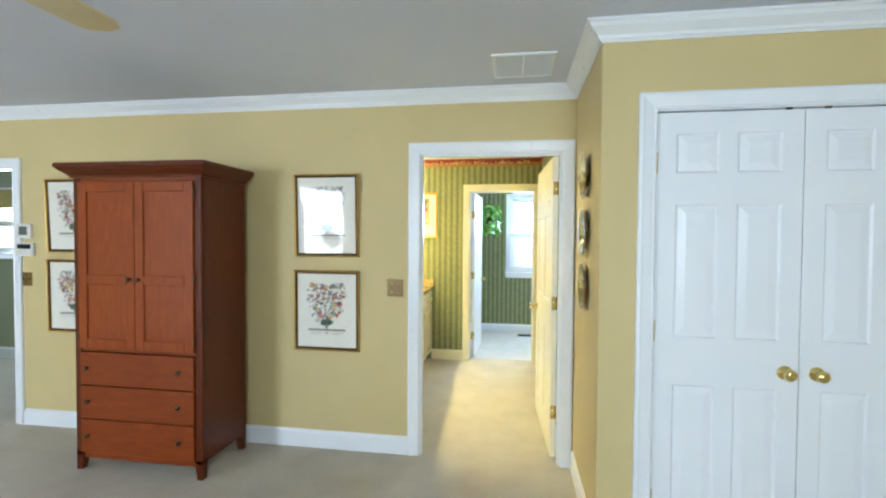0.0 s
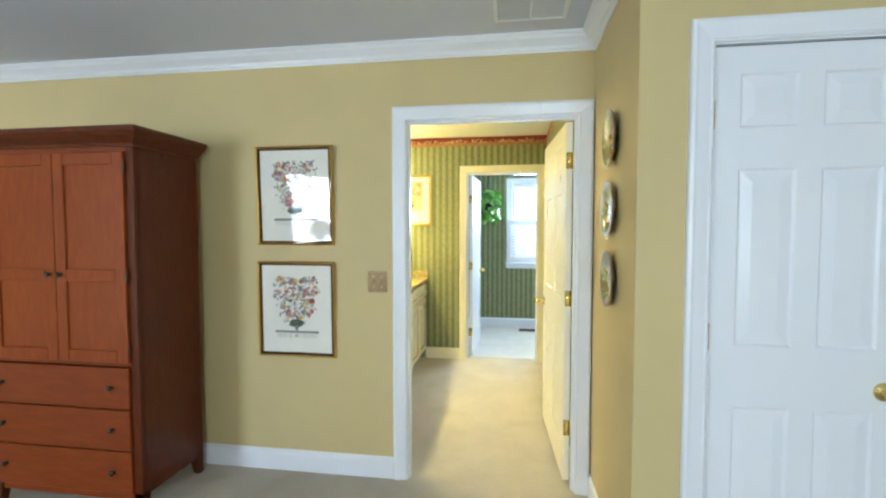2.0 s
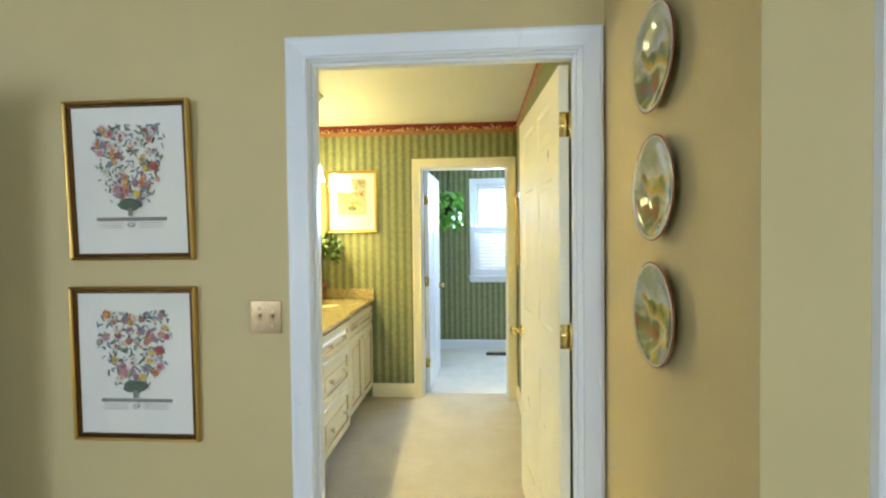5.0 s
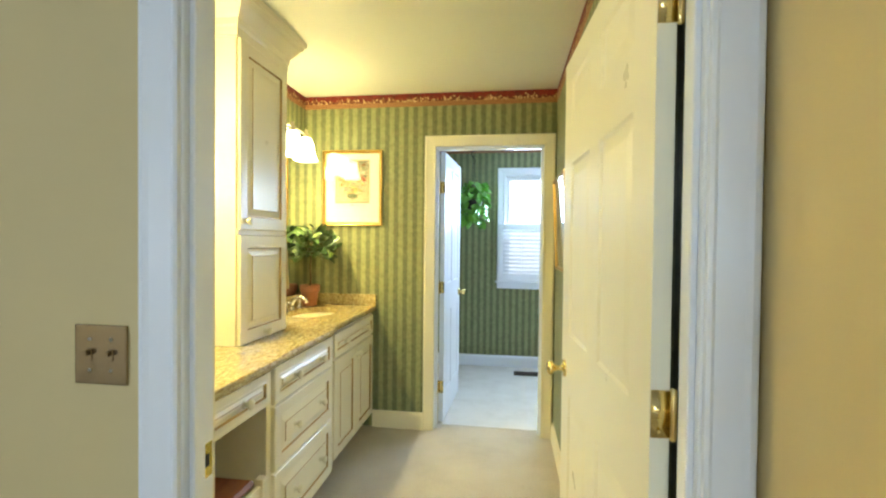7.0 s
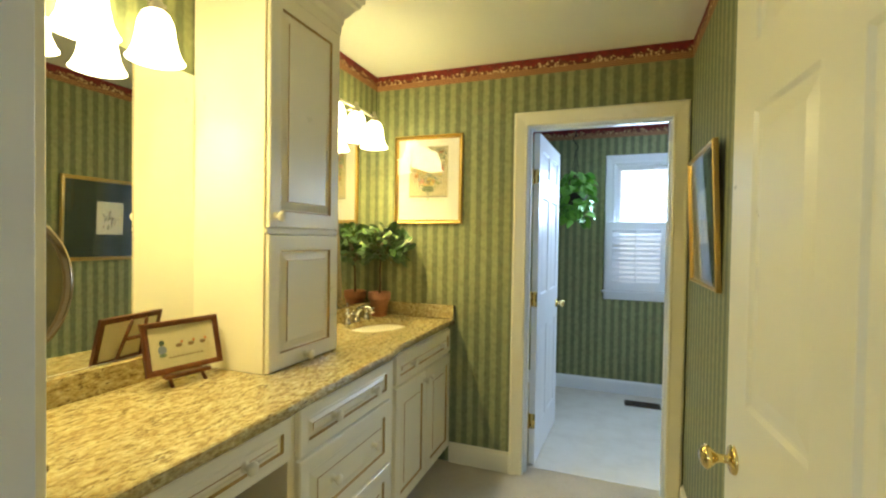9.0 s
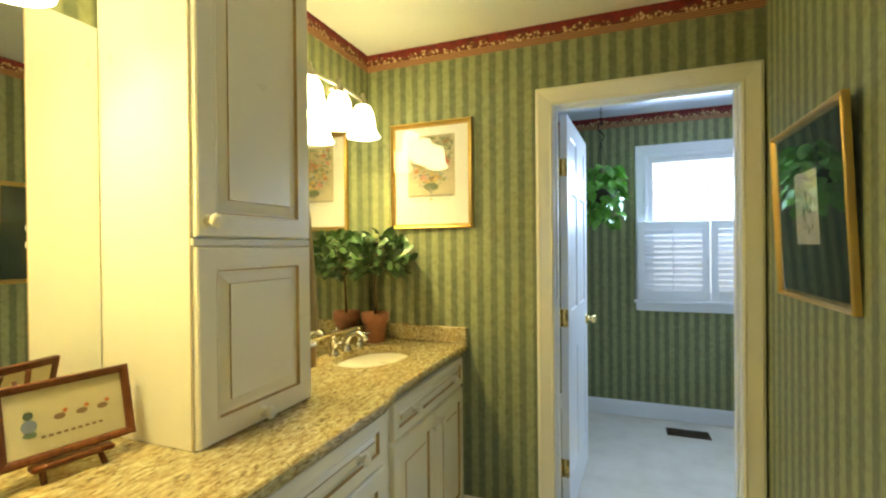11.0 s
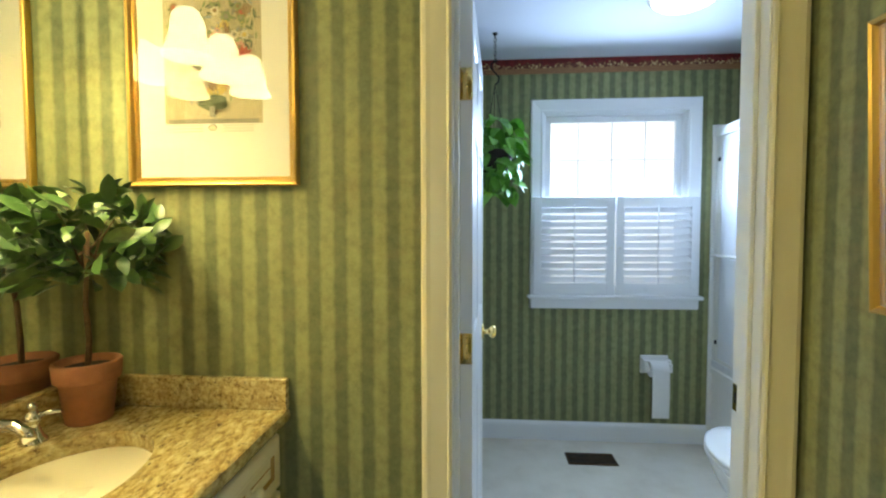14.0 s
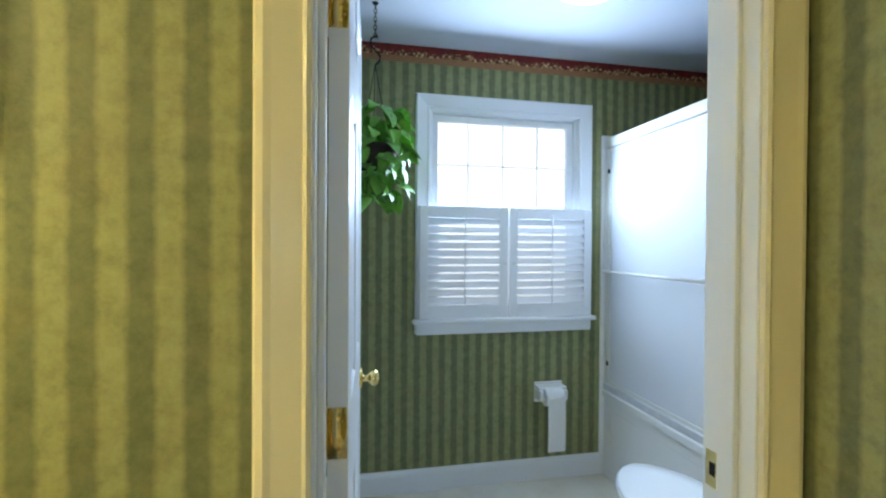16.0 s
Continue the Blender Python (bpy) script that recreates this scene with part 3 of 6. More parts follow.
# strike plates
part("strike_plate", boxes(((0.4115, BY + 0.078, 0.868), (0.4135, BY + 0.112, 0.938))), BRASS, frame_b, "brass strike plate")
part("strike_hole", boxes(((0.4108, BY + 0.088, 0.89), (0.4125, BY + 0.102, 0.916))), DARK, frame_b)
part("strike_plate", boxes(((-0.4305, AY + 0.05, 0.868), (-0.4285, AY + 0.084, 0.938))), BRASS, frame_a, "brass strike plate")
part("strike_hole", boxes(((-0.4295, AY + 0.06, 0.89), (-0.4278, AY + 0.074, 0.916))), DARK, frame_a)

# ---- bedroom things ----
def armoire():
    x0, x1, y0, y1 = -2.518, -1.646, 2.452, 2.90
    root = thing("armoire", "cherry wood armoire with two panelled doors over three drawers", "armoire", at=((x0 + x1) / 2, (y0 + y1) / 2, 0))
    inv = root.matrix_world.inverted()

    def add(name, bm, mat, parent=root, label=""):
        bmesh.ops.transform(bm, matrix=inv, verts=bm.verts)
        ob = part(name, bm, mat, parent, label)
        return ob

    t = 0.02
    # the sides' shade is put into their wood colour
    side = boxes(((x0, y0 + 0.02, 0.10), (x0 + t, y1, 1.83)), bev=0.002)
    add("side_panel", side, CHERRY_SHADED)
    add("side_panel", boxes(((x1 - t, y0 + 0.02, 0.10), (x1, y1, 1.83)), bev=0.002), CHERRY_SHADED)
    add("back_panel", boxes(((x0 + t, y1 - 0.012, 0.10), (x1 - t, y1 - 0.002, 1.83))), CHERRY_SHADED)
    add("bottom_panel", boxes(((x0 + t, y0 + 0.03, 0.10), (x1 - t, y1 - 0.012, 0.12))), CHERRY_SHADED)
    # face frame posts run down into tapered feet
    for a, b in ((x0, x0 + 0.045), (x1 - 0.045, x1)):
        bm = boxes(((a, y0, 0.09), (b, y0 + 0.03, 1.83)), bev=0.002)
        add("post", bm, CHERRY_SHADED)
    for a, sx in ((x0, 1), (x1, -1)):
        for yy, sy in ((y0, 1), (y1, -1)):
            bm = bmesh.new()
            quad_box(bm, (min(a, a + sx * 0.055), min(yy, yy + sy * 0.055), 0.0), (max(a, a + sx * 0.055), max(yy, yy + sy * 0.055), 0.12), 0.002)
            for v in bm.verts:
                if v.co.z < 0.02:
                    v.co.x = a + (v.co.x - a) * 0.68
                    v.co.y = yy + (v.co.y - yy) * 0.68
            add("foot", bm, CHERRY_SHADED)
    add("apron", boxes(((x0 + 0.05, y0 + 0.006, 0.075), (x1 - 0.05, y0 + 0.026, 0.115)), bev=0.004), CHERRY_H)
    add("rail", boxes(((x0 + 0.045, y0 + 0.004, 0.752), (x1 - 0.045, y0 + 0.03, 0.772)), bev=0.002), CHERRY_H)
    add("top_rail", boxes(((x0 + 0.045, y0 + 0.004, 1.80), (x1 - 0.045, y0 + 0.03, 1.83)), bev=0.002), CHERRY_H)
    # crown: stepped cove round three sides
    prof = [(0, 1.825), (0.012, 1.825), (0.016, 1.838), (0.03, 1.85), (0.052, 1.868), (0.066, 1.884), (0.07, 1.888), (0.07, 1.905), (0.064, 1.912), (0, 1.912)]
    bm = bmesh.new()
    loops = []
    for px, py, ox, oy in ((x0, y1, -1, 0), (x0, y0, -1, -1), (x1, y0, 1, -1), (x1, y1, 1, 0)):
        loops.append([bm.verts.new((px + ox * o, py + oy * o, z)) for o, z in prof])
    for a, b in zip(loops, loops[1:]):
        for i in range(len(prof)):
            j = (i + 1) % len(prof)
            bm.faces.new((a[i], a[j], b[j], b[i]))
    bm.faces.new(loops[0]), bm.faces.new(loops[-1])
    quad_box(bm, (x0 + 0.001, y0 + 0.001, 1.895), (x1 - 0.001, y1, 1.909))
    add("crown", bm, CHERRY_SHADED)
    # doors
    mid = (x0 + x1) / 2
    for a, b, kx in ((x0 + 0.045, mid - 0.002, mid - 0.032), (mid + 0.002, x1 - 0.045, mid + 0.032)):
        st = 0.058
        za, zb, zm = 0.775, 1.797, 1.20
        bm = boxes(((a, y0 - 0.016, za), (a + st, y0 + 0.004, zb)), ((b - st, y0 - 0.016, za), (b, y0 + 0.004, zb)),
                   ((a + st, y0 - 0.016, za), (b - st, y0 + 0.004, za + st)), ((a + st, y0 - 0.016, zb - st), (b - st, y0 + 0.004, zb)), ((a + st, y0 - 0.016, zm - 0.03), (b - st, y0 + 0.004, zm + 0.03)), bev=0.0025)
        d = add("cabinet_door", bm, CHERRY)
        add("door_panel", boxes(((a + st - 0.004, y0 - 0.006, zm + 0.026), (b - st + 0.004, y0 + 0.002, zb - st + 0.004))), CHERRY, d)
        add("door_panel", boxes(((a + st - 0.004, y0 - 0.006, za + st - 0.004), (b - st + 0.004, y0 + 0.002, zm - 0.026))), CHERRY, d)
        add("handle", lathe([(0, 0.026), (0.009, 0.025), (0.014, 0.02), (0.013, 0.015), (0.006, 0.01), (0.006, 0.002), (0.009, 0)], 16, Matrix.Translation((kx, y0 - 0.016, 1.205)) @ pose(0, 0, 0, 90)), PEWTER, d, "dark metal knob")
        hx = a - 0.004 if a < mid - 0.1 else b + 0.004
        for hz in (0.84, 1.20, 1.725):
            add("hinge", lathe([(0, -0.032), (0.003, -0.03), (0.0045, -0.024), (0.0045, 0.024), (0.003, 0.03), (0, 0.032)], 10, Matrix.Translation((hx, y0 - 0.014, hz))), PEWTER, d, "small dark hinge")
    # drawers
    for za, zb in ((0.545, 0.748), (0.335, 0.537), (0.118, 0.328)):
        d = add("drawer", boxes(((x0 + 0.047, y0 - 0.014, za), (x1 - 0.047, y0 + 0.01, zb)), bev=0.003), CHERRY_H)
        for kx in (x0 + 0.10, x1 - 0.145):
            add("knob", lathe([(0, 0.026), (0.009, 0.025), (0.0145, 0.02), (0.013, 0.015), (0.006, 0.01), (0.006, 0.002), (0.009, 0)], 16, Matrix.Translation((kx, y0 - 0.014, (za + zb) / 2 + 0.005)) @ pose(0, 0, 0, 90)), PEWTER, d, "dark metal knob")


armoire()

INKS = [plain("ink_" + n, srgb(*c), 0.8, 0.25, 60) for n, c in (("red", (182, 88, 82)), ("pink", (198, 140, 144)), ("yellow", (226, 190, 84)), ("white", (226, 222, 212)), ("blue", (140, 152, 172)),
                                                                ("green", (126, 146, 114)), ("dark_green", (92, 108, 88)), ("orange", (222, 130, 70)), ("grey", (150, 146, 136)), ("mauve", (160, 134, 160)), ("brown", (150, 120, 86)), ("ground", (206, 194, 160)))]


# inks paled part of the way to imitate glare on the picture glass
PALE = [plain("glare_pale_ink_" + n, srgb(*c), 0.8, 0.2, 60) for n, c in (("red", (188, 96, 74)), ("pink", (206, 150, 128)), ("yellow", (212, 184, 100)), ("white", (218, 208, 178)), ("blue", (150, 156, 150)),
                                                                     ("green", (140, 150, 100)), ("dark_green", (100, 110, 76)), ("orange", (210, 142, 84)), ("grey", (152, 146, 126)), ("mauve", (170, 140, 136)), ("brown", (150, 122, 84)), ("ground", (198, 184, 146)))]


def bouquet(w, h, seed, d, ground=False):
    """A printed bouquet in an urn: thin flat shapes (flowers, leaves, urn, ledge, a small seal) in the plane y = d, centred on 0."""
    rnd = random.Random(seed)
    bm = bmesh.new()

    def blob(x, z, r, n, ink, squash=1.0, turn=0.0, star=0.0, lift=0.0):
        vs = []
        for k in range(n):
            a = 2 * math.pi * k / n
            rr = r * (1 - star * (k % 2)) * rnd.uniform(0.86, 1.1)
            px, pz = rr * math.cos(a), rr * squash * math.sin(a)
            vs.append(bm.verts.new((x + px * math.cos(turn) - pz * math.sin(turn), d - lift, z + px * math.sin(turn) + pz * math.cos(turn))))
        bm.faces.new(vs).material_index = ink

    def spot(k=1.0):
        while True:
            u, v = rnd.uniform(-1, 1), rnd.uniform(-1, 1)
            if abs(u) < (0.55 + 0.4 * math.sin(0.9 + 1.3 * v)) * rnd.uniform(0.75, 1.08) and v > -0.75:
                return w * 0.5 * k * u, h * 0.09 + h * 0.42 * k * v

    step = 0.000013
    lift = step
    quad = lambda x0, x1, z0, z1, ink: setattr(bm.faces.new([bm.verts.new((x, d - lift, z)) for x, z in ((x0, z0), (x1, z0), (x1, z1), (x0, z1))]), "material_index", ink)
    if ground:
        quad(-w * 0.5, w * 0.5, -h * 0.395, h * 0.54, 11)
        lift += step
    quad(-w * 0.46, w * 0.46, -h * 0.395, -h * 0.36, 8)
    for i in range(260):
        x, z = spot()
        lift += step
        blob(x, z, rnd.uniform(0.006, 0.014), 7, rnd.choice((5, 6, 6, 5, 8, 4)), 0.34, rnd.uniform(0, 3.14), 0.0, lift)
    for i in range(70):
        x, z = spot(0.92)
        ink = rnd.choice((1, 2, 3, 3, 7, 10, 5) if ground else (0, 1, 1, 2, 3, 3, 3, 4, 7, 9))
        r = rnd.uniform(0.008, 0.019)
        lift += step
        blob(x, z, r, 14, ink, 0.9, rnd.uniform(0, 3), 0.3, lift)
        lift += step
        blob(x, z, r * 0.4, 8, rnd.choice((2, 8, 0, 10)), 1.0, 0, 0.0, lift)
    for x, z, r, ink in ((w * 0.33, h * 0.12, 0.024, 0), (-w * 0.36, h * 0.25, 0.018, 1), (w * 0.1, -h * 0.14, 0.018, 2), (-w * 0.15, -h * 0.1, 0.022, 1), (w * 0.22, h * 0.1, 0.016, 2)):
        lift += step
        blob(x, z, r, 16, ink, 0.95, 0.3, 0.45, lift)
    lift += step
    blob(0, -h * 0.24, w * 0.16, 20, 6, 0.5, 0, 0, lift)
    lift += step
    quad(-w * 0.03, w * 0.03, -h * 0.35, -h * 0.27, 8)
    blob(0, -h * 0.43, w * 0.05, 14, 8, 0.62, 0, 0, lift)
    lift += step
    blob(0, -h * 0.43, w * 0.035, 14, 3, 0.6, 0, 0, lift)
    for k in range(3):
        quad(-w * 0.42, -w * 0.1, -h * (0.415 + 0.022 * k), -h * (0.411 + 0.022 * k), 8)
        quad(w * 0.1, w * 0.42, -h * (0.415 + 0.022 * k), -h * (0.411 + 0.022 * k), 8)
    return bm


def framed(name, label, m, w, h, seed, outer, inner, art="bouquet", aw=0.62, ah=0.66, mat_board=PAPERW, az=0.0):
    """A framed picture hung flat on a wall: outer frame, inner fillet, board, print and glass. m: its wall; centred at its local origin."""
    root = thing(name, label, "picture")
    root.matrix_world = m
    idm = Matrix.Identity(4)
    def ringl(rect, pr):
        return ring(rect, [(o, -d) for o, d in pr], idm)
    part("frame", ringl((-w / 2, -h / 2, w / 2, h / 2), [(-0.012, 0.002), (-0.012, 0.014), (-0.009, 0.019), (-0.004, 0.022), (-0.001, 0.020), (0, 0.016), (0, 0.002)]), outer, root)
    part("fillet", ringl((-w / 2 + 0.012, -h / 2 + 0.012, w / 2 - 0.012, h / 2 - 0.012), [(-0.012, 0.003), (-0.012, 0.009), (-0.009, 0.012), (-0.003, 0.011), (0, 0.015), (0, 0.003)]), inner, root)
    part("board", boxes(((-w / 2 + 0.014, -0.005, -h / 2 + 0.014), (w / 2 - 0.014, -0.002, h / 2 - 0.014))), mat_board, root, "board of the picture")
    if art == "bouquet":
        bm = bouquet(w * aw, h * ah, seed, -0.0054, outer is inner)
        bmesh.ops.translate(bm, vec=(0, 0, az), verts=bm.verts)
        part("print", bm, PALE if outer is inner else INKS, root, "coloured print of a flower bouquet in an urn")
    else:
        aw, ah, ax = 0.0875, 0.11, -0.02
        part("print", boxes(((ax - aw, -0.0064, -ah + az), (ax + aw, -0.0052, ah + az))), PAPERW, root, "small cream print")
        rnd = random.Random(seed)
        bm = bmesh.new()
        for k in range(46):
            x, z, r = rnd.gauss(-0.02, 0.022), rnd.gauss(-0.02, 0.035), rnd.uniform(0.004, 0.012)
            bm.faces.new([bm.verts.new((x + r * math.cos(i) * 0.5, -0.0067 - k * 0.00004, z + az + r * math.sin(i))) for i in (0.2, 1.5, 2.4, 3.9, 5.1)]).material_index = rnd.choice((8, 8, 6, 10, 5))
        part("drawing", bm, INKS, root, "faint sketch")
    ob = part("glass", boxes(((-w / 2 + 0.014, -0.0128, -h / 2 + 0.014), (w / 2 - 0.014, -0.0116, h / 2 - 0.014))), GLASS if outer is inner else COATED, root, "picture glass")
    ob.visible_shadow = False
    return root


for nm, x, z, w, h, seed in (("a", -1.086, 1.618, 0.462, 0.565, 3), ("b", -1.087, 0.962, 0.472, 0.558, 8), ("c", -3.09, 1.617, 0.47, 0.555, 13), ("d", -3.095, 1.012, 0.47, 0.555, 21)):
    lean = 2.2 if z > 1.5 else 0.8      # the upper pictures hang forward on their wires
    framed("framed_print", "gilt framed flower print with glass on the tan wall", Matrix.Translation((x, AY, z - h / 2)) @ pose(0, 0, 0, lean) @ Matrix.Translation((0, 0, h / 2)), w, h, seed, GILT, GILT_D, az=0.005)
framed("framed_print", "gold framed flower print on the striped wallpaper", Matrix.Translation((-0.948, BY, 1.735)), 0.449, 0.545, 34, GILT, GILT, aw=0.58, ah=0.62, az=0.022)
framed("framed_sketch", "gold framed small sketch on a dark green mat", Matrix.Translation((RX, 4.929, 1.19)) @ pose(0, 0, 0, 0, 0, -90) @ pose(0, 0, 0, 2.4) @ Matrix.Translation((0, 0, 0.275)), 0.575, 0.55, 55, GILT, GILT, "sketch", mat_board=MATGREEN, az=0.01)


def switch_plate(x, z, w, h, mat, m=None, n=2):
    root = thing("light_switch", "metal double light switch plate on the wall", "light switch", at=(x, AY, z))
    bm = bmesh.new()
    quad_box(bm, (-w / 2, -0.006, -h / 2), (w / 2, 0, h / 2), 0.0025, 2)
    part("plate", bm, mat, root)
    for i in range(n):
        u = (i - (n - 1) / 2) * 0.046
        bm = boxes(((u - 0.005, -0.008, -0.012), (u + 0.005, -0.005, 0.012)), bev=0.001)
        quad_box(bm, (u - 0.004, -0.018, 0.0), (u + 0.004, -0.006, 0.009), 0.001)
        part("toggle", bm, AGED, root, "metal toggle")
        for s in (-0.03, 0.03):
            part("screw", lathe([(0, 0.002), (0.003, 0.0015), (0.0035, 0)], 10, Matrix.Translation((u, -0.006, s)) @ pose(0, 0, 0, 90)), STEEL, root)
    return root


switch_plate(-0.602, 1.130, 0.113, 0.116, AGED)
switch_plate(-3.53, 1.13, 0.10, 0.104, AGED)
th = thing("thermostat", "small white wall thermostat with a grey screen", "thermostat", at=(-3.533, AY, 1.50))
part("case", boxes(((-0.063, -0.024, -0.056), (0.063, 0, 0.056)), bev=0.004), PLASTIC, th)
part("screen", boxes(((-0.036, -0.0255, -0.03), (0.036, -0.0235, 0.036)), bev=0.0005), plain("screen_grey", srgb(96, 104, 100), 0.3), th)
al = thing("alarm_keypad", "white alarm keypad with a dark screen on the wall", "keypad", at=(-3.528, AY, 1.359))
part("case", boxes(((-0.08, -0.022, -0.052), (0.08, 0, 0.052)), bev=0.004), PLASTIC, al)
part("screen", boxes(((-0.06, -0.0235, 0.005), (0.06, -0.0215, 0.04)), bev=0.0005), DARK, al)
part("flap", boxes(((-0.07, -0.026, -0.044), (0.07, -0.0215, -0.004)), bev=0.001), PLASTIC, al)


def plate_paint(seed):
    n = Nodes("painted_china_%d" % seed, 0.08)
    ax = n.axes(n.local)
    r = n.math("SQRT", n.math("ADD", n.math("MULTIPLY", ax[0], ax[0]), n.math("MULTIPLY", ax[1], ax[1])))
    field = n.ramp(n.noise(9 + seed, 2.5, 0.5, n.local), [(0.3, srgb(58, 62, 40)), (0.4, srgb(112, 122, 66)), (0.47, srgb(186, 156, 60)), (0.53, srgb(196, 186, 148)), (0.6, srgb(104, 118, 74)), (0.68, srgb(150, 88, 52)), (0.76, srgb(190, 188, 176))])
    sky_c = n.ramp(n.noise(12, 3, 0.5, n.local), [(0.4, srgb(190, 190, 182)), (0.6, srgb(150, 156, 130))])
    lower = n.math("LESS_THAN", n.math("ADD", ax[1], n.math("MULTIPLY", n.math("SUBTRACT", n.noise(20, 2, 0.5, n.local), 0.5), 0.12)), 0.03)
    c = n.mix(lower, sky_c, field)
    c = n.mix(n.math("GREATER_THAN", r, 0.112), c, srgb(196, 190, 178))
    c = n.mix(n.math("GREATER_THAN", r, 0.118), c, srgb(120, 62, 40))
    n.colour(c)
    return n.mat


# plates hung on the closet's side wall
for i, z in enumerate((1.805, 1.51, 1.22)):
    m = Matrix.Translation((0.572, 2.505, z)) @ Matrix(((0, 0, -1, 0), (1, 0, 0, 0), (0, 1, 0, 0), (0, 0, 0, 1)))
    root = thing("wall_plate", "round glazed plate painted with a yellow and green scene", "plate", "plates on the closet wall")
    root.matrix_world = m
    bm = lathe([(0, 0.014), (0.05, 0.014), (0.070, 0.016), (0.080, 0.022), (0.100, 0.028), (0.119, 0.032), (0.1215, 0.031), (0.120, 0.028), (0.098, 0.022), (0.078, 0.012), (0.06, 0.006), (0.05, 0.004), (0, 0.004)], 40)
    part("dish", bm, plate_paint(i + 1), root)
    for k in range(4):
        hb = bmesh.new()
        a = math.pi / 4 + k * math.pi / 2
        tube([(0.03 * math.cos(a), 0.03 * math.sin(a), 0.002), (0.09 * math.cos(a), 0.09 * math.sin(a), 0.012), (0.116 * math.cos(a), 0.116 * math.sin(a), 0.031), (0.117 * math.cos(a), 0.117 * math.sin(a), 0.034), (0.110 * math.cos(a), 0.110 * math.sin(a), 0.033)], 0.0012, 6, hb)
        part("hanger", hb, BRASS, root, "thin brass wire hanger")

# return grille in the ceiling
vent = thing("ceiling_vent", "white painted return air grille in the ceiling", "vent", at=(0.228, 2.60, BH_CEIL))
part("frame", ring((-0.15, -0.16, 0.15, 0.16), [(0, 0), (0, 0.006), (0.004, 0.008), (0.018, 0.006), (0.02, 0)], Matrix(((1, 0, 0, 0), (0, 0, 1, 0), (0, -1, 0, 0), (0, 0, 0, 1)))), TRIM, vent)
part("backing", boxes(((-0.15, -0.16, -0.002), (0.15, 0.16, -0.0005))), plain("vent_grey", srgb(168, 166, 160), 0.7), vent)
sl = finish("slat", boxes(((-0.15, -0.0045, -0.006), (0.15, 0.0045, -0.0025))), PLASTIC)
for k in range(22):
    ob = new("slat", sl)
    ob.parent = vent
    ob.matrix_basis = pose(0, -0.15 + k * 0.0143, 0, 24)
part("bar", boxes(((-0.006, -0.16, -0.0075), (0.006, 0.16, -0.003))), TRIM, vent)

# ceiling fan, one blade of which hangs in view
FANC = (-1.13, 0.53)
fan = thing("ceiling_fan", "ceiling fan with pale cream blades and a white motor", "ceiling fan", at=(FANC[0], FANC[1], BH_CEIL))
part("canopy", lathe([(0, 0), (0.07, 0), (0.068, -0.02), (0.04, -0.05), (0.016, -0.06), (0.014, -0.14)], 24), TRIM, fan)
part("motor", lathe([(0, -0.13), (0.05, -0.13), (0.10, -0.15), (0.125, -0.19), (0.125, -0.25), (0.10, -0.29), (0.06, -0.31), (0.05, -0.34), (0, -0.35)], 28), TRIM, fan)
for k in range(5):
    a = radians(90 + 72 * k)
    bm = bmesh.new()
    pts = [(0.17, -0.055), (0.35, -0.066), (0.62, -0.074), (0.735, -0.072), (0.77, -0.055), (0.785, 0.0), (0.77, 0.055), (0.735, 0.072), (0.62, 0.074), (0.35, 0.066), (0.17, 0.055)]
    up, dn = [bm.verts.new((x, y, -0.285)) for x, y in pts], [bm.verts.new((x, y, -0.293)) for x, y in pts]
    bm.faces.new(up), bm.faces.new(dn[::-1])
    for i in range(len(pts)):
        bm.faces.new((up[i], dn[i], dn[(i + 1) % len(pts)], up[(i + 1) % len(pts)]))
    bmesh.ops.transform(bm, matrix=pose(0, 0, 0, 0, 0, math.degrees(a)), verts=bm.verts)
    part("blade", bm, plain("fan_blade_cream", srgb(214, 196, 150), 0.45, 0.06, 8), fan, "pale cream blade")
    bm = boxes(((0.10, -0.02, -0.285), (0.24, 0.02, -0.278)), bev=0.003)
    bmesh.ops.transform(bm, matrix=pose(0, 0, 0, 0, 0, math.degrees(a)), verts=bm.verts)
    part("blade_arm", bm, BRASS, fan, "brass blade arm")

# ---- dressing room: vanity ----
CT, CB = 0.885, 0.848      # worktop
FX, DX, SX = -0.757, -0.764, -0.798    # fronts of the knee drawer, the drawers and the sink cabinet


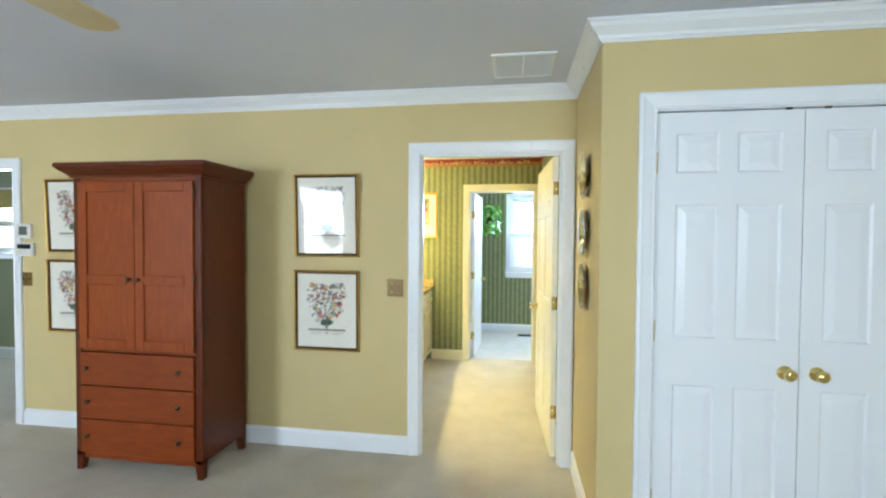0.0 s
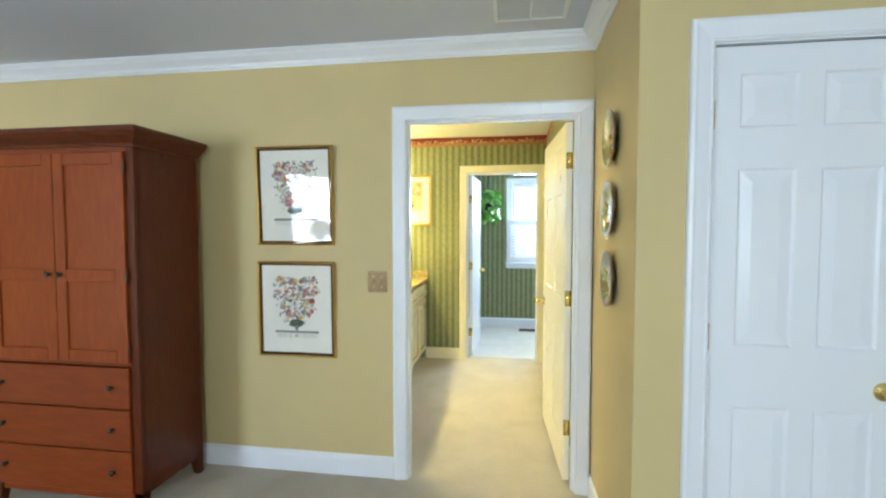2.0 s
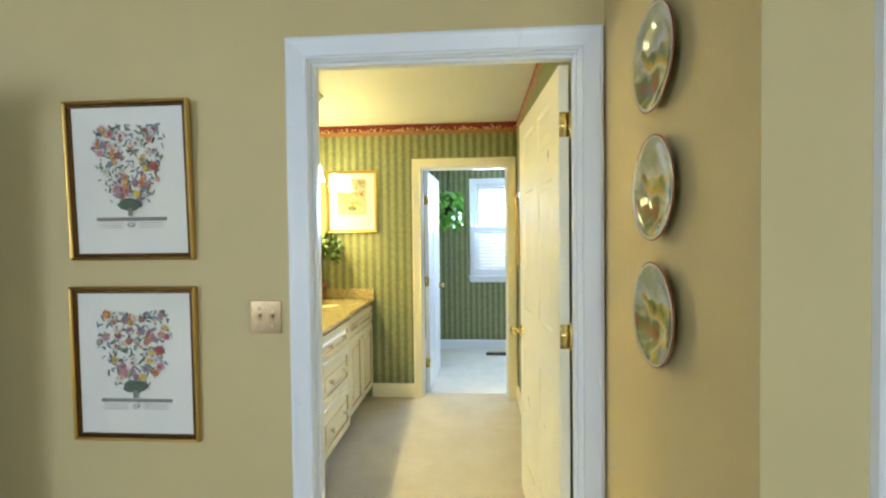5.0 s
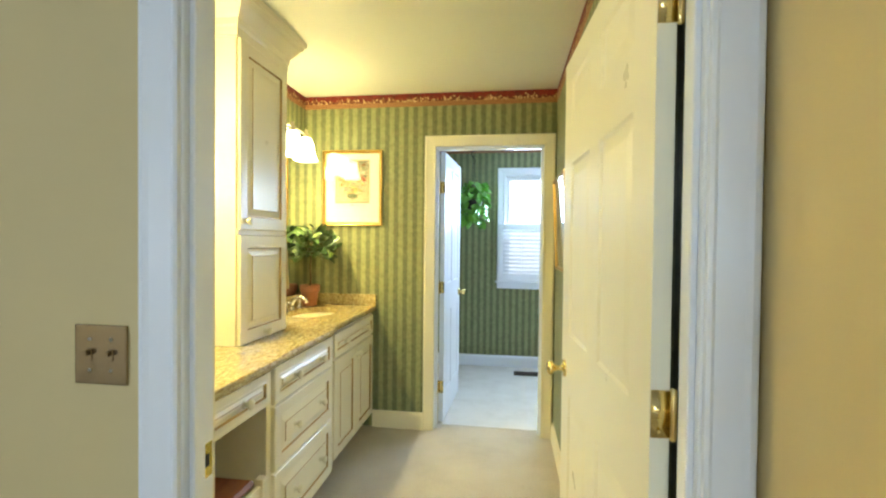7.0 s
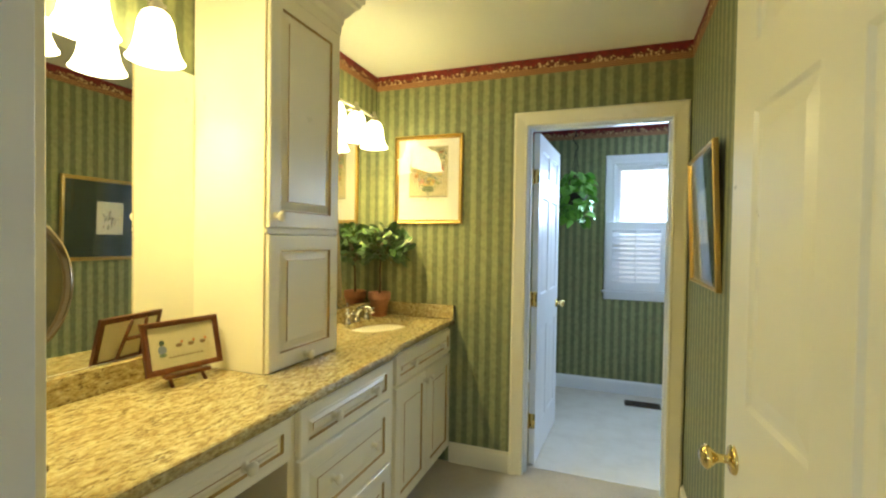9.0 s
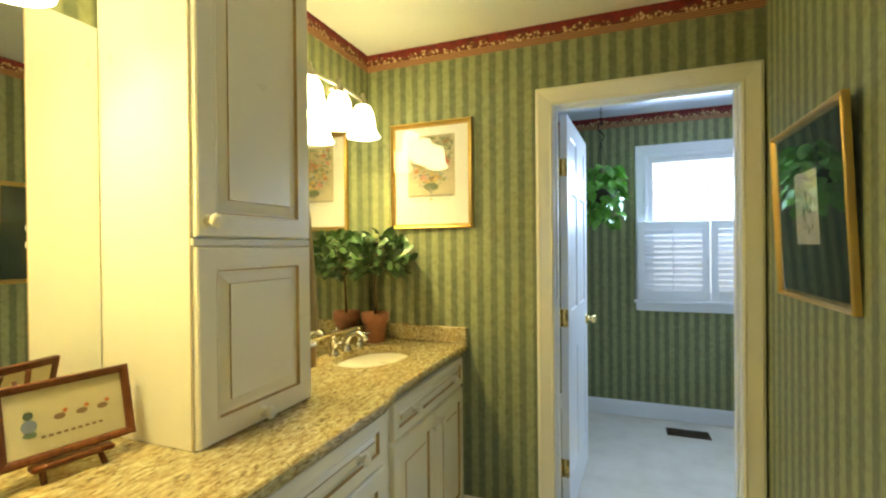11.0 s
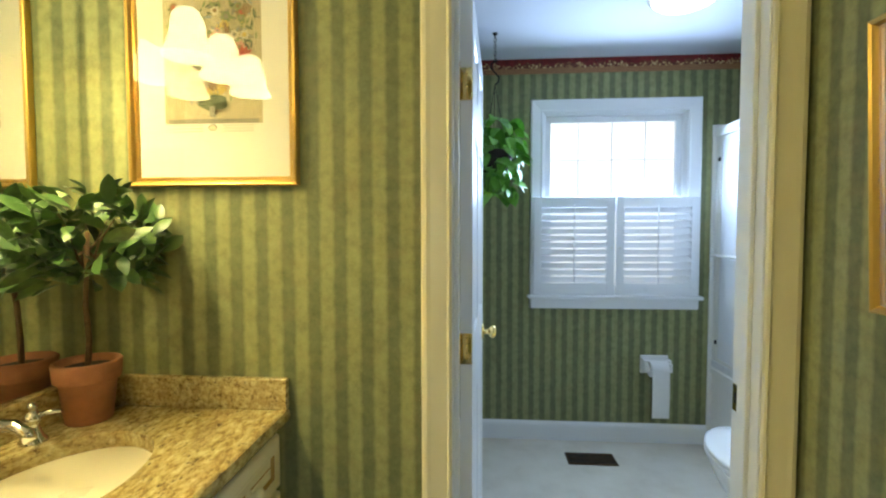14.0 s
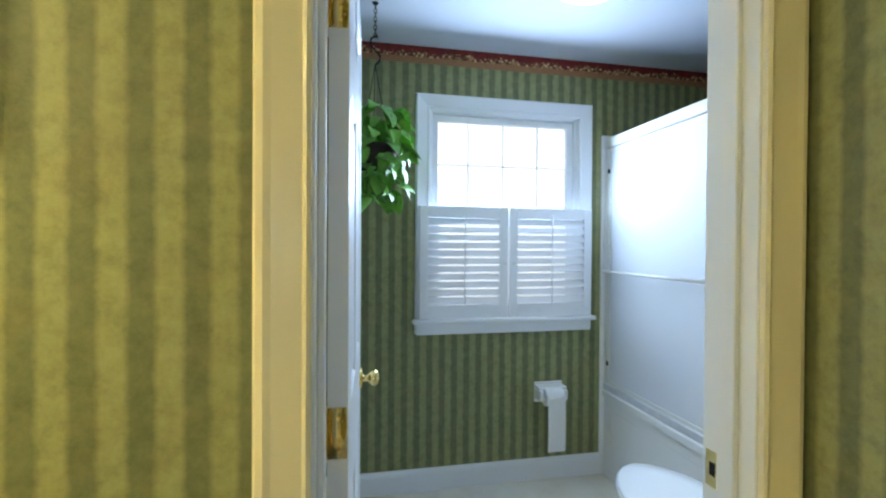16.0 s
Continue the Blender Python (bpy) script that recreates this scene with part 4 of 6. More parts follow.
def front(parent, name, a0, a1, z0, z1, x, knobs=(), rail=0.045, label=""):
    """A raised-panel drawer or door front facing +x, with brown glaze in its grooves."""
    bm = bmesh.new()
    t = 0.02
    m = on_wall("+x", x)
    def P(u, d, v):
        return bm.verts.new(m @ Vector((u, d, v)))
    w = 0.026 if z1 - z0 > 0.2 else 0.012
    lo = [(0.0, 0.0), (0.0, t - 0.004), (0.004, t), (rail - 0.006, t), (rail - 0.004, t + 0.0012), (rail, t + 0.001), (rail + 0.004, t - 0.008), (rail + 0.010, t - 0.009), (rail + 0.010 + w, t - 0.002), (rail + 0.0115 + w, t + 0.001), (rail + 0.016 + w, t + 0.001)]
    loops = [[P(u, d, v) for u, v in ((a0 + i, z0 + i), (a1 - i, z0 + i), (a1 - i, z1 - i), (a0 + i, z1 - i))] for i, d in lo]
    for k, (a, b) in enumerate(zip(loops, loops[1:])):
        for i in range(4):
            f = bm.faces.new((a[i], a[(i + 1) % 4], b[(i + 1) % 4], b[i]))
            f.material_index = 1 if k in (5, 8) else 0
    bm.faces.new(loops[-1])
    bm.faces.new(loops[0][::-1])
    ob = part(name, bm, [CABINET, GLAZE], parent, label)
    for u, v in knobs:
        part("knob", lathe([(0, 0.036), (0.011, 0.035), (0.0175, 0.030), (0.0185, 0.025), (0.014, 0.018), (0.008, 0.013), (0.008, 0.006), (0.014, 0.003), (0.015, 0)], 20, Matrix.Translation((x + t, u, v)) @ pose(0, 0, 0, 0, 90)), CABINET, ob, "cream painted knob")
    return ob


def cabinet_body(parent, a0, a1, x, z0=0.09, open_below=None):
    back = LX + 0.001
    if open_below is None:
        bm = boxes(((back, a0, z0), (x, a1, CB - 0.001)), bev=0.0015)
        part("body", bm, CABINET, parent)
        part("toe_kick", boxes(((back, a0 + 0.002, 0), (x - 0.07, a1 - 0.002, z0))), CABINET, parent)
    else:
        part("apron", boxes(((back, a0, open_below), (x, a1, CB - 0.001)), bev=0.0015), CABINET, parent)


knee = thing("knee_drawer_unit", "cream glazed vanity drawer over an open knee space", "cabinet", at=(LX, 3.5, 0))
drawers = thing("drawer_unit", "cream glazed vanity cabinet with three raised-panel drawers", "cabinet", at=(LX, 4.1, 0))
sinkcab = thing("sink_cabinet", "cream glazed sink cabinet with a false drawer and two doors", "cabinet", at=(LX, 4.9, 0))
for r in (knee, drawers, sinkcab):
    r.matrix_world = Matrix.Identity(4)
cabinet_body(knee, AB + 0.004, 3.898, FX, open_below=0.70)
front(knee, "drawer", 3.16, 3.884, 0.710, 0.838, FX, ((3.70, 0.774), (3.33, 0.774)), 0.036)
cabinet_body(drawers, 3.90, 4.598, DX)
front(drawers, "drawer", 3.932, 4.545, 0.686, 0.84, DX, ((4.108, 0.763), (4.385, 0.763)), 0.042)
front(drawers, "drawer", 3.932, 4.545, 0.412, 0.676, DX, ((4.108, 0.545), (4.385, 0.545)), 0.055)
front(drawers, "drawer", 3.932, 4.545, 0.11, 0.402, DX, ((4.108, 0.256), (4.385, 0.256)), 0.055)
cabinet_body(sinkcab, 4.60, 5.425, SX)
front(sinkcab, "drawer", 4.668, 5.408, 0.69, 0.825, SX, ((4.83, 0.758), (5.24, 0.758)), 0.036)
front(sinkcab, "door", 4.668, 5.032, 0.11, 0.675, SX, ((5.0, 0.625),), 0.055)
front(sinkcab, "door", 5.042, 5.408, 0.11, 0.675, SX, ((5.074, 0.625),), 0.055)

# worktop with a cut-out for the basin
SC, SA = (-1.078, 5.055), (0.155, 0.215)


def worktop():
    bm = bmesh.new()
    SE = -0.80
    x0, y0, y1 = LX + 0.002, AB + 0.004, BY - 0.002
    rx0, rx1, ry0, ry1 = SC[0] - 0.2, SC[0] + 0.2, SC[1] - 0.27, SC[1] + 0.27

    def flat(a, b, c, d):
        quad_box(bm, (a, c, CB), (b, d, CT))

    N = 64
    for z, flip in ((CT, 1), (CB, -1)):
        ins, outs = [], []
        for i in range(N):
            th = 2 * math.pi * i / N
            cx, cy = math.cos(th), math.sin(th)
            ins.append(bm.verts.new((SC[0] + SA[0] * cx, SC[1] + SA[1] * cy, z)))
            k = min(0.2 / max(abs(cx), 1e-6), 0.27 / max(abs(cy), 1e-6))
            outs.append(bm.verts.new((SC[0] + cx * k, SC[1] + cy * k, z)))
        for i in range(N):
            j = (i + 1) % N
            bm.faces.new((ins[i], outs[i], outs[j], ins[j]))
        if flip == 1:
            top = ins
    low = [v for v in ins]
    for i in range(N):
        j = (i + 1) % N
        bm.faces.new((top[i], top[j], low[j], low[i]))
    flat(x0, SE, y0, ry0)
    flat(x0, rx0, ry0, y1)
    flat(rx1, SE, ry0, y1)
    flat(rx0, rx1, ry1, y1)
    # front strip: three depths, with slanted jogs and an eased edge
    rows = []
    for y, f in ((y0, -0.722), (3.84, -0.722), (3.94, -0.734), (4.52, -0.736), (4.66, -0.768), (y1, -0.770)):
        rows.append([bm.verts.new((f + o, y, z)) for o, z in ((SE - f, CB), (0, CB), (0.006, CB + 0.003), (0.010, CB + 0.012), (0.010, CT - 0.014), (0.006, CT - 0.004), (0, CT), (SE - f, CT))])
    for a, b in zip(rows, rows[1:]):
        for k in range(8):
            bm.faces.new((a[k], a[(k + 1) % 8], b[(k + 1) % 8], b[k]))
    bm.faces.new(rows[0]), bm.faces.new(rows[-1][::-1])
    return bm


tagged(part("worktop", worktop(), GRANITE), "gold and brown speckled granite vanity worktop", "worktop")
tagged(part("backsplash", boxes(((LX + 0.002, AB + 0.004, CT), (LX + 0.022, 4.048, 0.965)), bev=0.002), GRANITE), "granite backsplash under the mirror", "backsplash")
tagged(part("backsplash", boxes(((LX + 0.002, 4.481, CT), (LX + 0.022, 5.411, 0.965)), bev=0.002), GRANITE), "granite backsplash under the mirror", "backsplash")
tagged(part("side_splash", boxes(((LX + 0.002, 5.413, CT), (-0.762, BY - 0.001, 0.965)), bev=0.002), GRANITE), "granite side splash against the striped wall", "backsplash")

bm = bmesh.new()
bowl = [(1.0, 0.0), (0.985, -0.02), (0.94, -0.06), (0.82, -0.105), (0.58, -0.135), (0.25, -0.148), (0.1, -0.15), (0.0, -0.15)]
lathe([(r, z) for r, z in bowl] , 48, Matrix.Translation((SC[0], SC[1], CB - 0.002)) @ Matrix.Diagonal((SA[0] + 0.012, SA[1] + 0.012, 1, 1)), bm)
sink = tagged(part("sink", bm, paint("biscuit_china", srgb(238, 230, 204), 0.1, 0.01, 0, 30)), "oval biscuit undermount basin in the granite", "sink")
part("drain", lathe([(0, 0.003), (0.014, 0.003), (0.02, 0.001), (0.022, -0.002)], 20, Matrix.Translation((SC[0], SC[1], CB - 0.15))), CHROME, sink, "chrome drain")


def faucet():
    root = thing("faucet", "chrome basin faucet with two handles and an arched spout", "faucet", at=(-1.25, 5.098, CT))
    base = [(0.026, 0), (0.026, 0.006), (0.020, 0.014), (0.014, 0.03), (0.013, 0.04), (0.016, 0.046), (0.010, 0.05), (0, 0.05)]
    for dy in (-0.105, 0.105):
        h = part("handle", lathe([(0.026, 0), (0.026, 0.006), (0.019, 0.014), (0.013, 0.032), (0.012, 0.044), (0.018, 0.05), (0.019, 0.056), (0.012, 0.064), (0.008, 0.072), (0.011, 0.078), (0.006, 0.086), (0, 0.088)], 20, Matrix.Translation((0.005, dy, 0))), CHROME, root)
        part("lever", tube([(0.005, dy, 0.056), (0.03, dy + (0.012 if dy > 0 else -0.012), 0.062), (0.055, dy + (0.02 if dy > 0 else -0.02), 0.064)], 0.006, 10, taper=0.004), CHROME, h)
    part("spout_base", lathe(base, 20), CHROME, root)
    part("spout", tube([(0, 0, 0.028), (0.004, 0, 0.05), (0.020, 0, 0.072), (0.046, 0, 0.084), (0.076, 0, 0.083), (0.100, 0, 0.071), (0.110, 0, 0.054)], 0.015, 14, taper=0.0115), CHROME, root)
    part("pop_up_rod", tube([(-0.022, 0, 0), (-0.022, 0, 0.06)], 0.0025, 8), CHROME, root)


faucet()

# mirrors
for nm, a0, a1 in (("left", AB + 0.004, 4.0465), ("right", 4.481, BY - 0.004)):
    root = thing("wall_mirror", "large frameless wall mirror above the granite backsplash", "mirror")
    part("glass", boxes(((LX + 0.0015, a0, 0.967), (LX + 0.0065, a1, 1.945))), MIRROR, root)
    part("edge_strip", boxes(((LX + 0.001, a0, 0.9655), (LX + 0.009, a1, 0.972)), bev=0.001), CHROME, root, "thin chrome mirror channel")


def tower():
    """Tall cabinet that stands on the worktop and reaches the ceiling."""
    x, a0, a1 = -0.992, 4.05, 4.478
    root = thing("tower_cabinet", "tall cream glazed wall cabinet standing on the granite worktop", "cabinet")
    part("body", boxes(((LX + 0.001, a0, CT + 0.001), (x, a1, CH - 0.002)), bev=0.001), CABINET, root)
    part("face_frame", boxes(((x, a0 - 0.002, 1.376), (x + 0.012, a1 + 0.002, 1.393)), ((x, a0 - 0.002, CT + 0.001), (x + 0.004, a0 + 0.02, CH - 0.17)), bev=0.001), CABINET, root)
    up = front(root, "upper_door", a0 + 0.004, a1 - 0.004, 1.397, 2.225, x, ((4.085, 1.435),), 0.058)
    part("glaze_line", boxes(((x + 0.0005, a0 - 0.0025, CT + 0.004), (x + 0.003, a0 + 0.006, CH - 0.18))), GLAZE, root)
    lowr = front(root, "lower_door", a0 + 0.004, a1 - 0.004, CT + 0.004, 1.373, x, ((4.26, 0.915),), 0.058)
    prof = [(0, CH - 0.175), (0.012, CH - 0.175), (0.014, CH - 0.14), (0.02, CH - 0.13), (0.022, CH - 0.105), (0.035, CH - 0.09), (0.058, CH - 0.055), (0.07, CH - 0.045), (0.075, CH - 0.03), (0.085, CH - 0.022), (0.088, CH - 0.003), (0, CH - 0.003)]
    bm = bmesh.new()
    loops = []
    for px, py, ox, oy in ((LX + 0.001, a0, 0, -1), (x, a0, 1, -1), (x, a1, 1, 1), (LX + 0.001, a1, 0, 1)):
        loops.append([bm.verts.new((px + ox * o, py + oy * o, z)) for o, z in prof])
    for a, b in zip(loops, loops[1:]):
        for i in range(len(prof)):
            j = (i + 1) % len(prof)
            bm.faces.new((a[i], a[j], b[j], b[i]))
    bm.faces.new(loops[0]), bm.faces.new(loops[-1])
    part("crown", bm, CABINET, root)


tower()


def vanity_light(name, yc, n=3):
    root = thing("vanity_light", "nickel bar light with lit opal bell shades above the mirror", "wall light", "vanity lights", at=(LX, yc, 2.05))
    part("backplate", lathe([(0, 0.02), (0.04, 0.018), (0.055, 0.01), (0.058, 0)], 28, pose(0, 0, 0, 0, 90) @ Matrix.Diagonal((0.9, 1.5, 1, 1))), STEEL, root)
    part("stem", tube([(0, 0, 0), (0.08, 0, 0.012), (0.135, 0, 0.015)], 0.009, 10), STEEL, root)
    span = 0.2
    part("bar", tube([(0.135, -span * (n - 1) / 2 - 0.03, 0.015), (0.135, 0, 0.022), (0.135, span * (n - 1) / 2 + 0.03, 0.015)], 0.008, 10), STEEL, root)
    for k in range(n):
        dy = (k - (n - 1) / 2) * span
        part("socket", lathe([(0, 0.035), (0.008, 0.034), (0.012, 0.026), (0.009, 0.02), (0.014, 0.012), (0.022, -0.005), (0.024, -0.025), (0.022, -0.03), (0, -0.03)], 18, Matrix.Translation((0.135, dy, 0.015))), STEEL, root)
        prof = [(0.022, -0.012), (0.036, -0.022), (0.048, -0.05), (0.054, -0.09), (0.06, -0.125), (0.072, -0.152), (0.079, -0.162), (0.0765, -0.163), (0.069, -0.152), (0.057, -0.125), (0.051, -0.09), (0.045, -0.052), (0.034, -0.026), (0.02, -0.016)]
        part("bulb", lathe([(0, -0.125), (0.016, -0.12), (0.026, -0.105), (0.028, -0.09), (0.022, -0.07), (0.012, -0.05), (0.012, -0.03), (0, -0.03)], 16, Matrix.Translation((0.135, dy, 0.005))), BULB, root, "lit bulb")
        part("shade", lathe(prof, 32, Matrix.Translation((0.135, dy, 0.005))), SHADE, root, "lit white opal bell shade")
    return root


vanity_light("a", 3.595)
vanity_light("b", 4.955)
# ---- bathroom ----
def frosted():
    n = Nodes("frosted_glass", 0.35)
    n.colour(srgb(224, 226, 230))
    n.bsdf.inputs["Transmission Weight"].default_value = 0.12
    n.rough(n.math("MULTIPLY_ADD", n.noise(140, 3), 0.2, 0.45))
    n.bump(n.voronoi(160), 0.25, 0.002)
    n.bsdf.inputs["Specular IOR Level"].default_value = 0.2
    return n.mat


def milky():
    n = Nodes("translucent_white_bar", 0.5)
    n.colour(srgb(250, 251, 253))
    n.bsdf.inputs["Transmission Weight"].default_value = 0.6
    return n.mat


FROST, MUNTIN = frosted(), milky()


def shuttered_window():
    root = thing("window_1", "white window with muntins over louvred cafe shutters", "window", kind="structure")
    m = on_wall("-y", CY)
    part("casing", ring((0.165, 0.93, 1.045, 2.075), [(-0.004, 0), (-0.004, 0.012), (0.006, 0.016), (0.012, 0.013), (0.05, 0.02), (0.066, 0.023), (0.074, 0.018), (0.076, 0)], m), TRIM, root)
    part("sill", boxes(((0.075, CY - 0.055, 0.912), (1.135, CY + 0.02, 0.934)), bev=0.004), TRIM, root)
    part("apron", boxes(((0.095, CY - 0.024, 0.85), (1.115, CY, 0.912)), bev=0.003), TRIM, root)
    part("liner", ring((0.185, 0.95, 1.025, 2.06), [(0, -0.11), (0, -0.02), (0.0185, -0.005), (0.0185, -0.11)], m), TRIM, root)
    y = CY + 0.055
    sash = bmesh.new()
    ring((0.195, 1.535, 1.015, 2.045), [(-0.026, -0.045), (-0.026, -0.07), (-0.018, -0.078), (0.012, -0.078), (0.012, -0.045)], m, bm=sash)
    ring((0.195, 0.965, 1.015, 1.50), [(-0.03, -0.025), (-0.03, -0.045), (0.012, -0.045), (0.012, -0.025)], m, bm=sash)
    part("sash", sash, TRIM, root)
    mun = bmesh.new()
    for x in (0.398, 0.605, 0.812):
        quad_box(mun, (x - 0.004, y, 1.55), (x + 0.004, y + 0.012, 2.025), 0.001)
    for z in (1.785,):
        quad_box(mun, (0.22, y + 0.001, z - 0.004), (0.99, y + 0.011, z + 0.004), 0.001)
    part("muntin", mun, MUNTIN, root)
    ob = part("pane", boxes(((0.21, y + 0.014, 1.55), (1.0, y + 0.017, 2.03))), GLASS, root)
    ob.visible_shadow = False
    ob = part("pane", boxes(((0.21, y - 0.026, 1.0), (1.0, y - 0.023, 1.49))), GLASS, root)
    ob.visible_shadow = False
    # two louvred shutters over the lower half
    slat = bmesh.new()
    for x0, x1 in ((0.107, 0.601), (0.609, 1.103)):
        y0, y1 = CY - 0.052, CY - 0.028
        z0, z1 = 0.94, 1.545
        st = 0.048
        bm = boxes(((x0, y0, z0), (x0 + st, y1, z1)), ((x1 - st, y0, z0), (x1, y1, z1)), ((x0 + st, y0, z0), (x1 - st, y1, z0 + 0.075)), ((x0 + st, y0, z1 - 0.062), (x1 - st, y1, z1)), bev=0.002)
        sh = part("shutter", bm, TRIM, root, "white louvred shutter")
        n = 11
        for k in range(n):
            zc = z0 + 0.075 + (z1 - 0.062 - z0 - 0.075) * (k + 0.5) / n
            bm = boxes(((x0 + st - 0.003, -0.022, -0.0035), (x1 - st + 0.003, 0.022, 0.0035)), bev=0.002)
            bmesh.ops.transform(bm, matrix=Matrix.Translation((0, CY - 0.04, zc)) @ pose(0, 0, 0, 52), verts=bm.verts)
            part("louvre", bm, TRIM, sh)
        xm = (x0 + x1) / 2
        part("tilt_rod", boxes(((xm - 0.005, CY - 0.072, z0 + 0.07), (xm + 0.005, CY - 0.062, z1 - 0.045)), bev=0.002), TRIM, sh)
        kx = x1 - 0.02 if x0 < 0.5 else x0 + 0.02
        part("knob", lathe([(0, 0.014), (0.006, 0.013), (0.007, 0.008), (0.003, 0.004), (0.004, 0)], 12, Matrix.Translation((kx, y0, 1.235)) @ pose(0, 0, 0, 90)), PLASTIC, sh)
    root.matrix_world = Matrix.Translation((-0.027, 0, 0))
    return root


shuttered_window()
structure("backdrop_bathroom_window", boxes(((-0.6, CY + 0.9, 0.0), (1.8, CY + 0.92, 3.2))), DAYGLOW, "bright daylight outside the window", "backdrop")


def tub():
    root = thing("bathtub", "white bathtub with a panelled apron behind sliding glass doors", "bathtub")
    x0, x1, y0, y1, h = 1.17, TX - 0.002, BB + 0.002, CY - 0.002, 0.50
    part("apron", boxes(((x0 + 0.012, y0, 0.0), (x0 + 0.05, y1, h - 0.03)), bev=0.004), CHINA, root)
    bm = bmesh.new()
    raised(bm, y0 + 0.1, y1 - 0.1, 0.07, h - 0.1, 0, -1, 0.008, 0.03, 0.004)
    bmesh.ops.transform(bm, matrix=Matrix(((0, 1, 0, x0 + 0.0105), (1, 0, 0, 0), (0, 0, 1, 0), (0, 0, 0, 1))), verts=bm.verts)
    part("apron_panel", bm, CHINA, root)
    # rim and basin
    bm = bmesh.new()
    def loop(ins, z):
        return [bm.verts.new((x, y, z)) for x, y in ((x0 + ins, y0 + ins), (x1 - ins, y0 + ins), (x1 - ins, y1 - ins), (x0 + ins, y1 - ins))]
    ls = [loop(0, h - 0.04), loop(0, h - 0.008), loop(0.008, h), loop(0.075, h), loop(0.085, h - 0.01), loop(0.13, 0.12), loop(0.17, 0.09)]
    for a, b in zip(ls, ls[1:]):
        for i in range(4):
            bm.faces.new((a[i], a[(i + 1) % 4], b[(i + 1) % 4], b[i]))
    bm.faces.new(ls[-1])
    part("basin", bm, CHINA, root)
    # tub surround
    sur = thing("tub_surround", "white moulded tub surround panels", "wall panel", kind="structure")
    part("panel", boxes(((x0 + 0.055, y1 - 0.012, h + 0.001), (x1 - 0.013, y1 - 0.001, 1.98)), bev=0.002), CHINA, sur)
    part("panel", boxes(((x1 - 0.012, y0 + 0.012, h + 0.001), (x1 - 0.001, y1 - 0.001, 1.98)), bev=0.002), CHINA, sur)
    part("panel", boxes(((x0 + 0.055, y0 + 0.001, h + 0.001), (x1 - 0.013, y0 + 0.012, 1.98)), bev=0.002), CHINA, sur)
    part("flange", boxes(((x0 - 0.012, y1 - 0.012, 0.0), (x0 + 0.055, y1 + 0.0015, 1.98)), bev=0.002), CHINA, sur)
    # sliding doors
    sd = thing("shower_doors", "frosted sliding glass shower doors in a white frame", "shower door")
    xf = x0 + 0.03
    part("head_rail", boxes(((xf - 0.03, y0, 1.90), (xf + 0.03, y1 - 0.013, 1.955)), bev=0.004), PLASTIC, sd)
    part("sill_rail", boxes(((xf - 0.026, y0, h + 0.001), (xf + 0.03, y1 - 0.013, h + 0.04)), bev=0.004), plain("satin_aluminium", srgb(214, 216, 219), 0.3), sd)
    part("jamb_rail", boxes(((xf - 0.022, y1 - 0.045, h + 0.04), (xf + 0.022, y1 - 0.0135, 1.90)), bev=0.003), PLASTIC, sd)
    part("jamb_rail", boxes(((xf - 0.022, y0, h + 0.04), (xf + 0.022, y0 + 0.03, 1.90)), bev=0.003), PLASTIC, sd)
    ym = (y0 + y1) / 2
    for a, b, dx in ((ym - 0.03, y1 - 0.047, -0.012), (y0 + 0.032, ym + 0.03, 0.012)):
        fr = bmesh.new()
        ring((a, h + 0.042, b, 1.895), [(0, -0.006), (0, 0.006), (-0.02, 0.006), (-0.02, -0.006)], on_wall("-x", xf + dx), bm=fr)
        p = part("door_frame", fr, PLASTIC, sd)
        part("frosted_pane", boxes(((xf + dx - 0.0025, a + 0.018, h + 0.06), (xf + dx + 0.0025, b - 0.018, 1.878))), FROST, p, "frosted glass pane")
    bar = part("towel_bar", tube([(xf - 0.058, ym + 0.0, 1.19), (xf - 0.058, y1 - 0.06, 1.19)], 0.008, 12), PLASTIC, sd)
    for yy in (ym + 0.03, y1 - 0.075):
        part("bracket", boxes(((xf - 0.06, yy - 0.012, 1.18), (xf - 0.018, yy + 0.012, 1.20)), bev=0.003), PLASTIC, bar)
    for z in (0.66, 1.765):
        part("bumper", boxes(((xf - 0.03, y1 - 0.062, z - 0.012), (xf - 0.017, y1 - 0.05, z + 0.012)), bev=0.003), DARK, sd, "small dark rubber bumper")


tub()


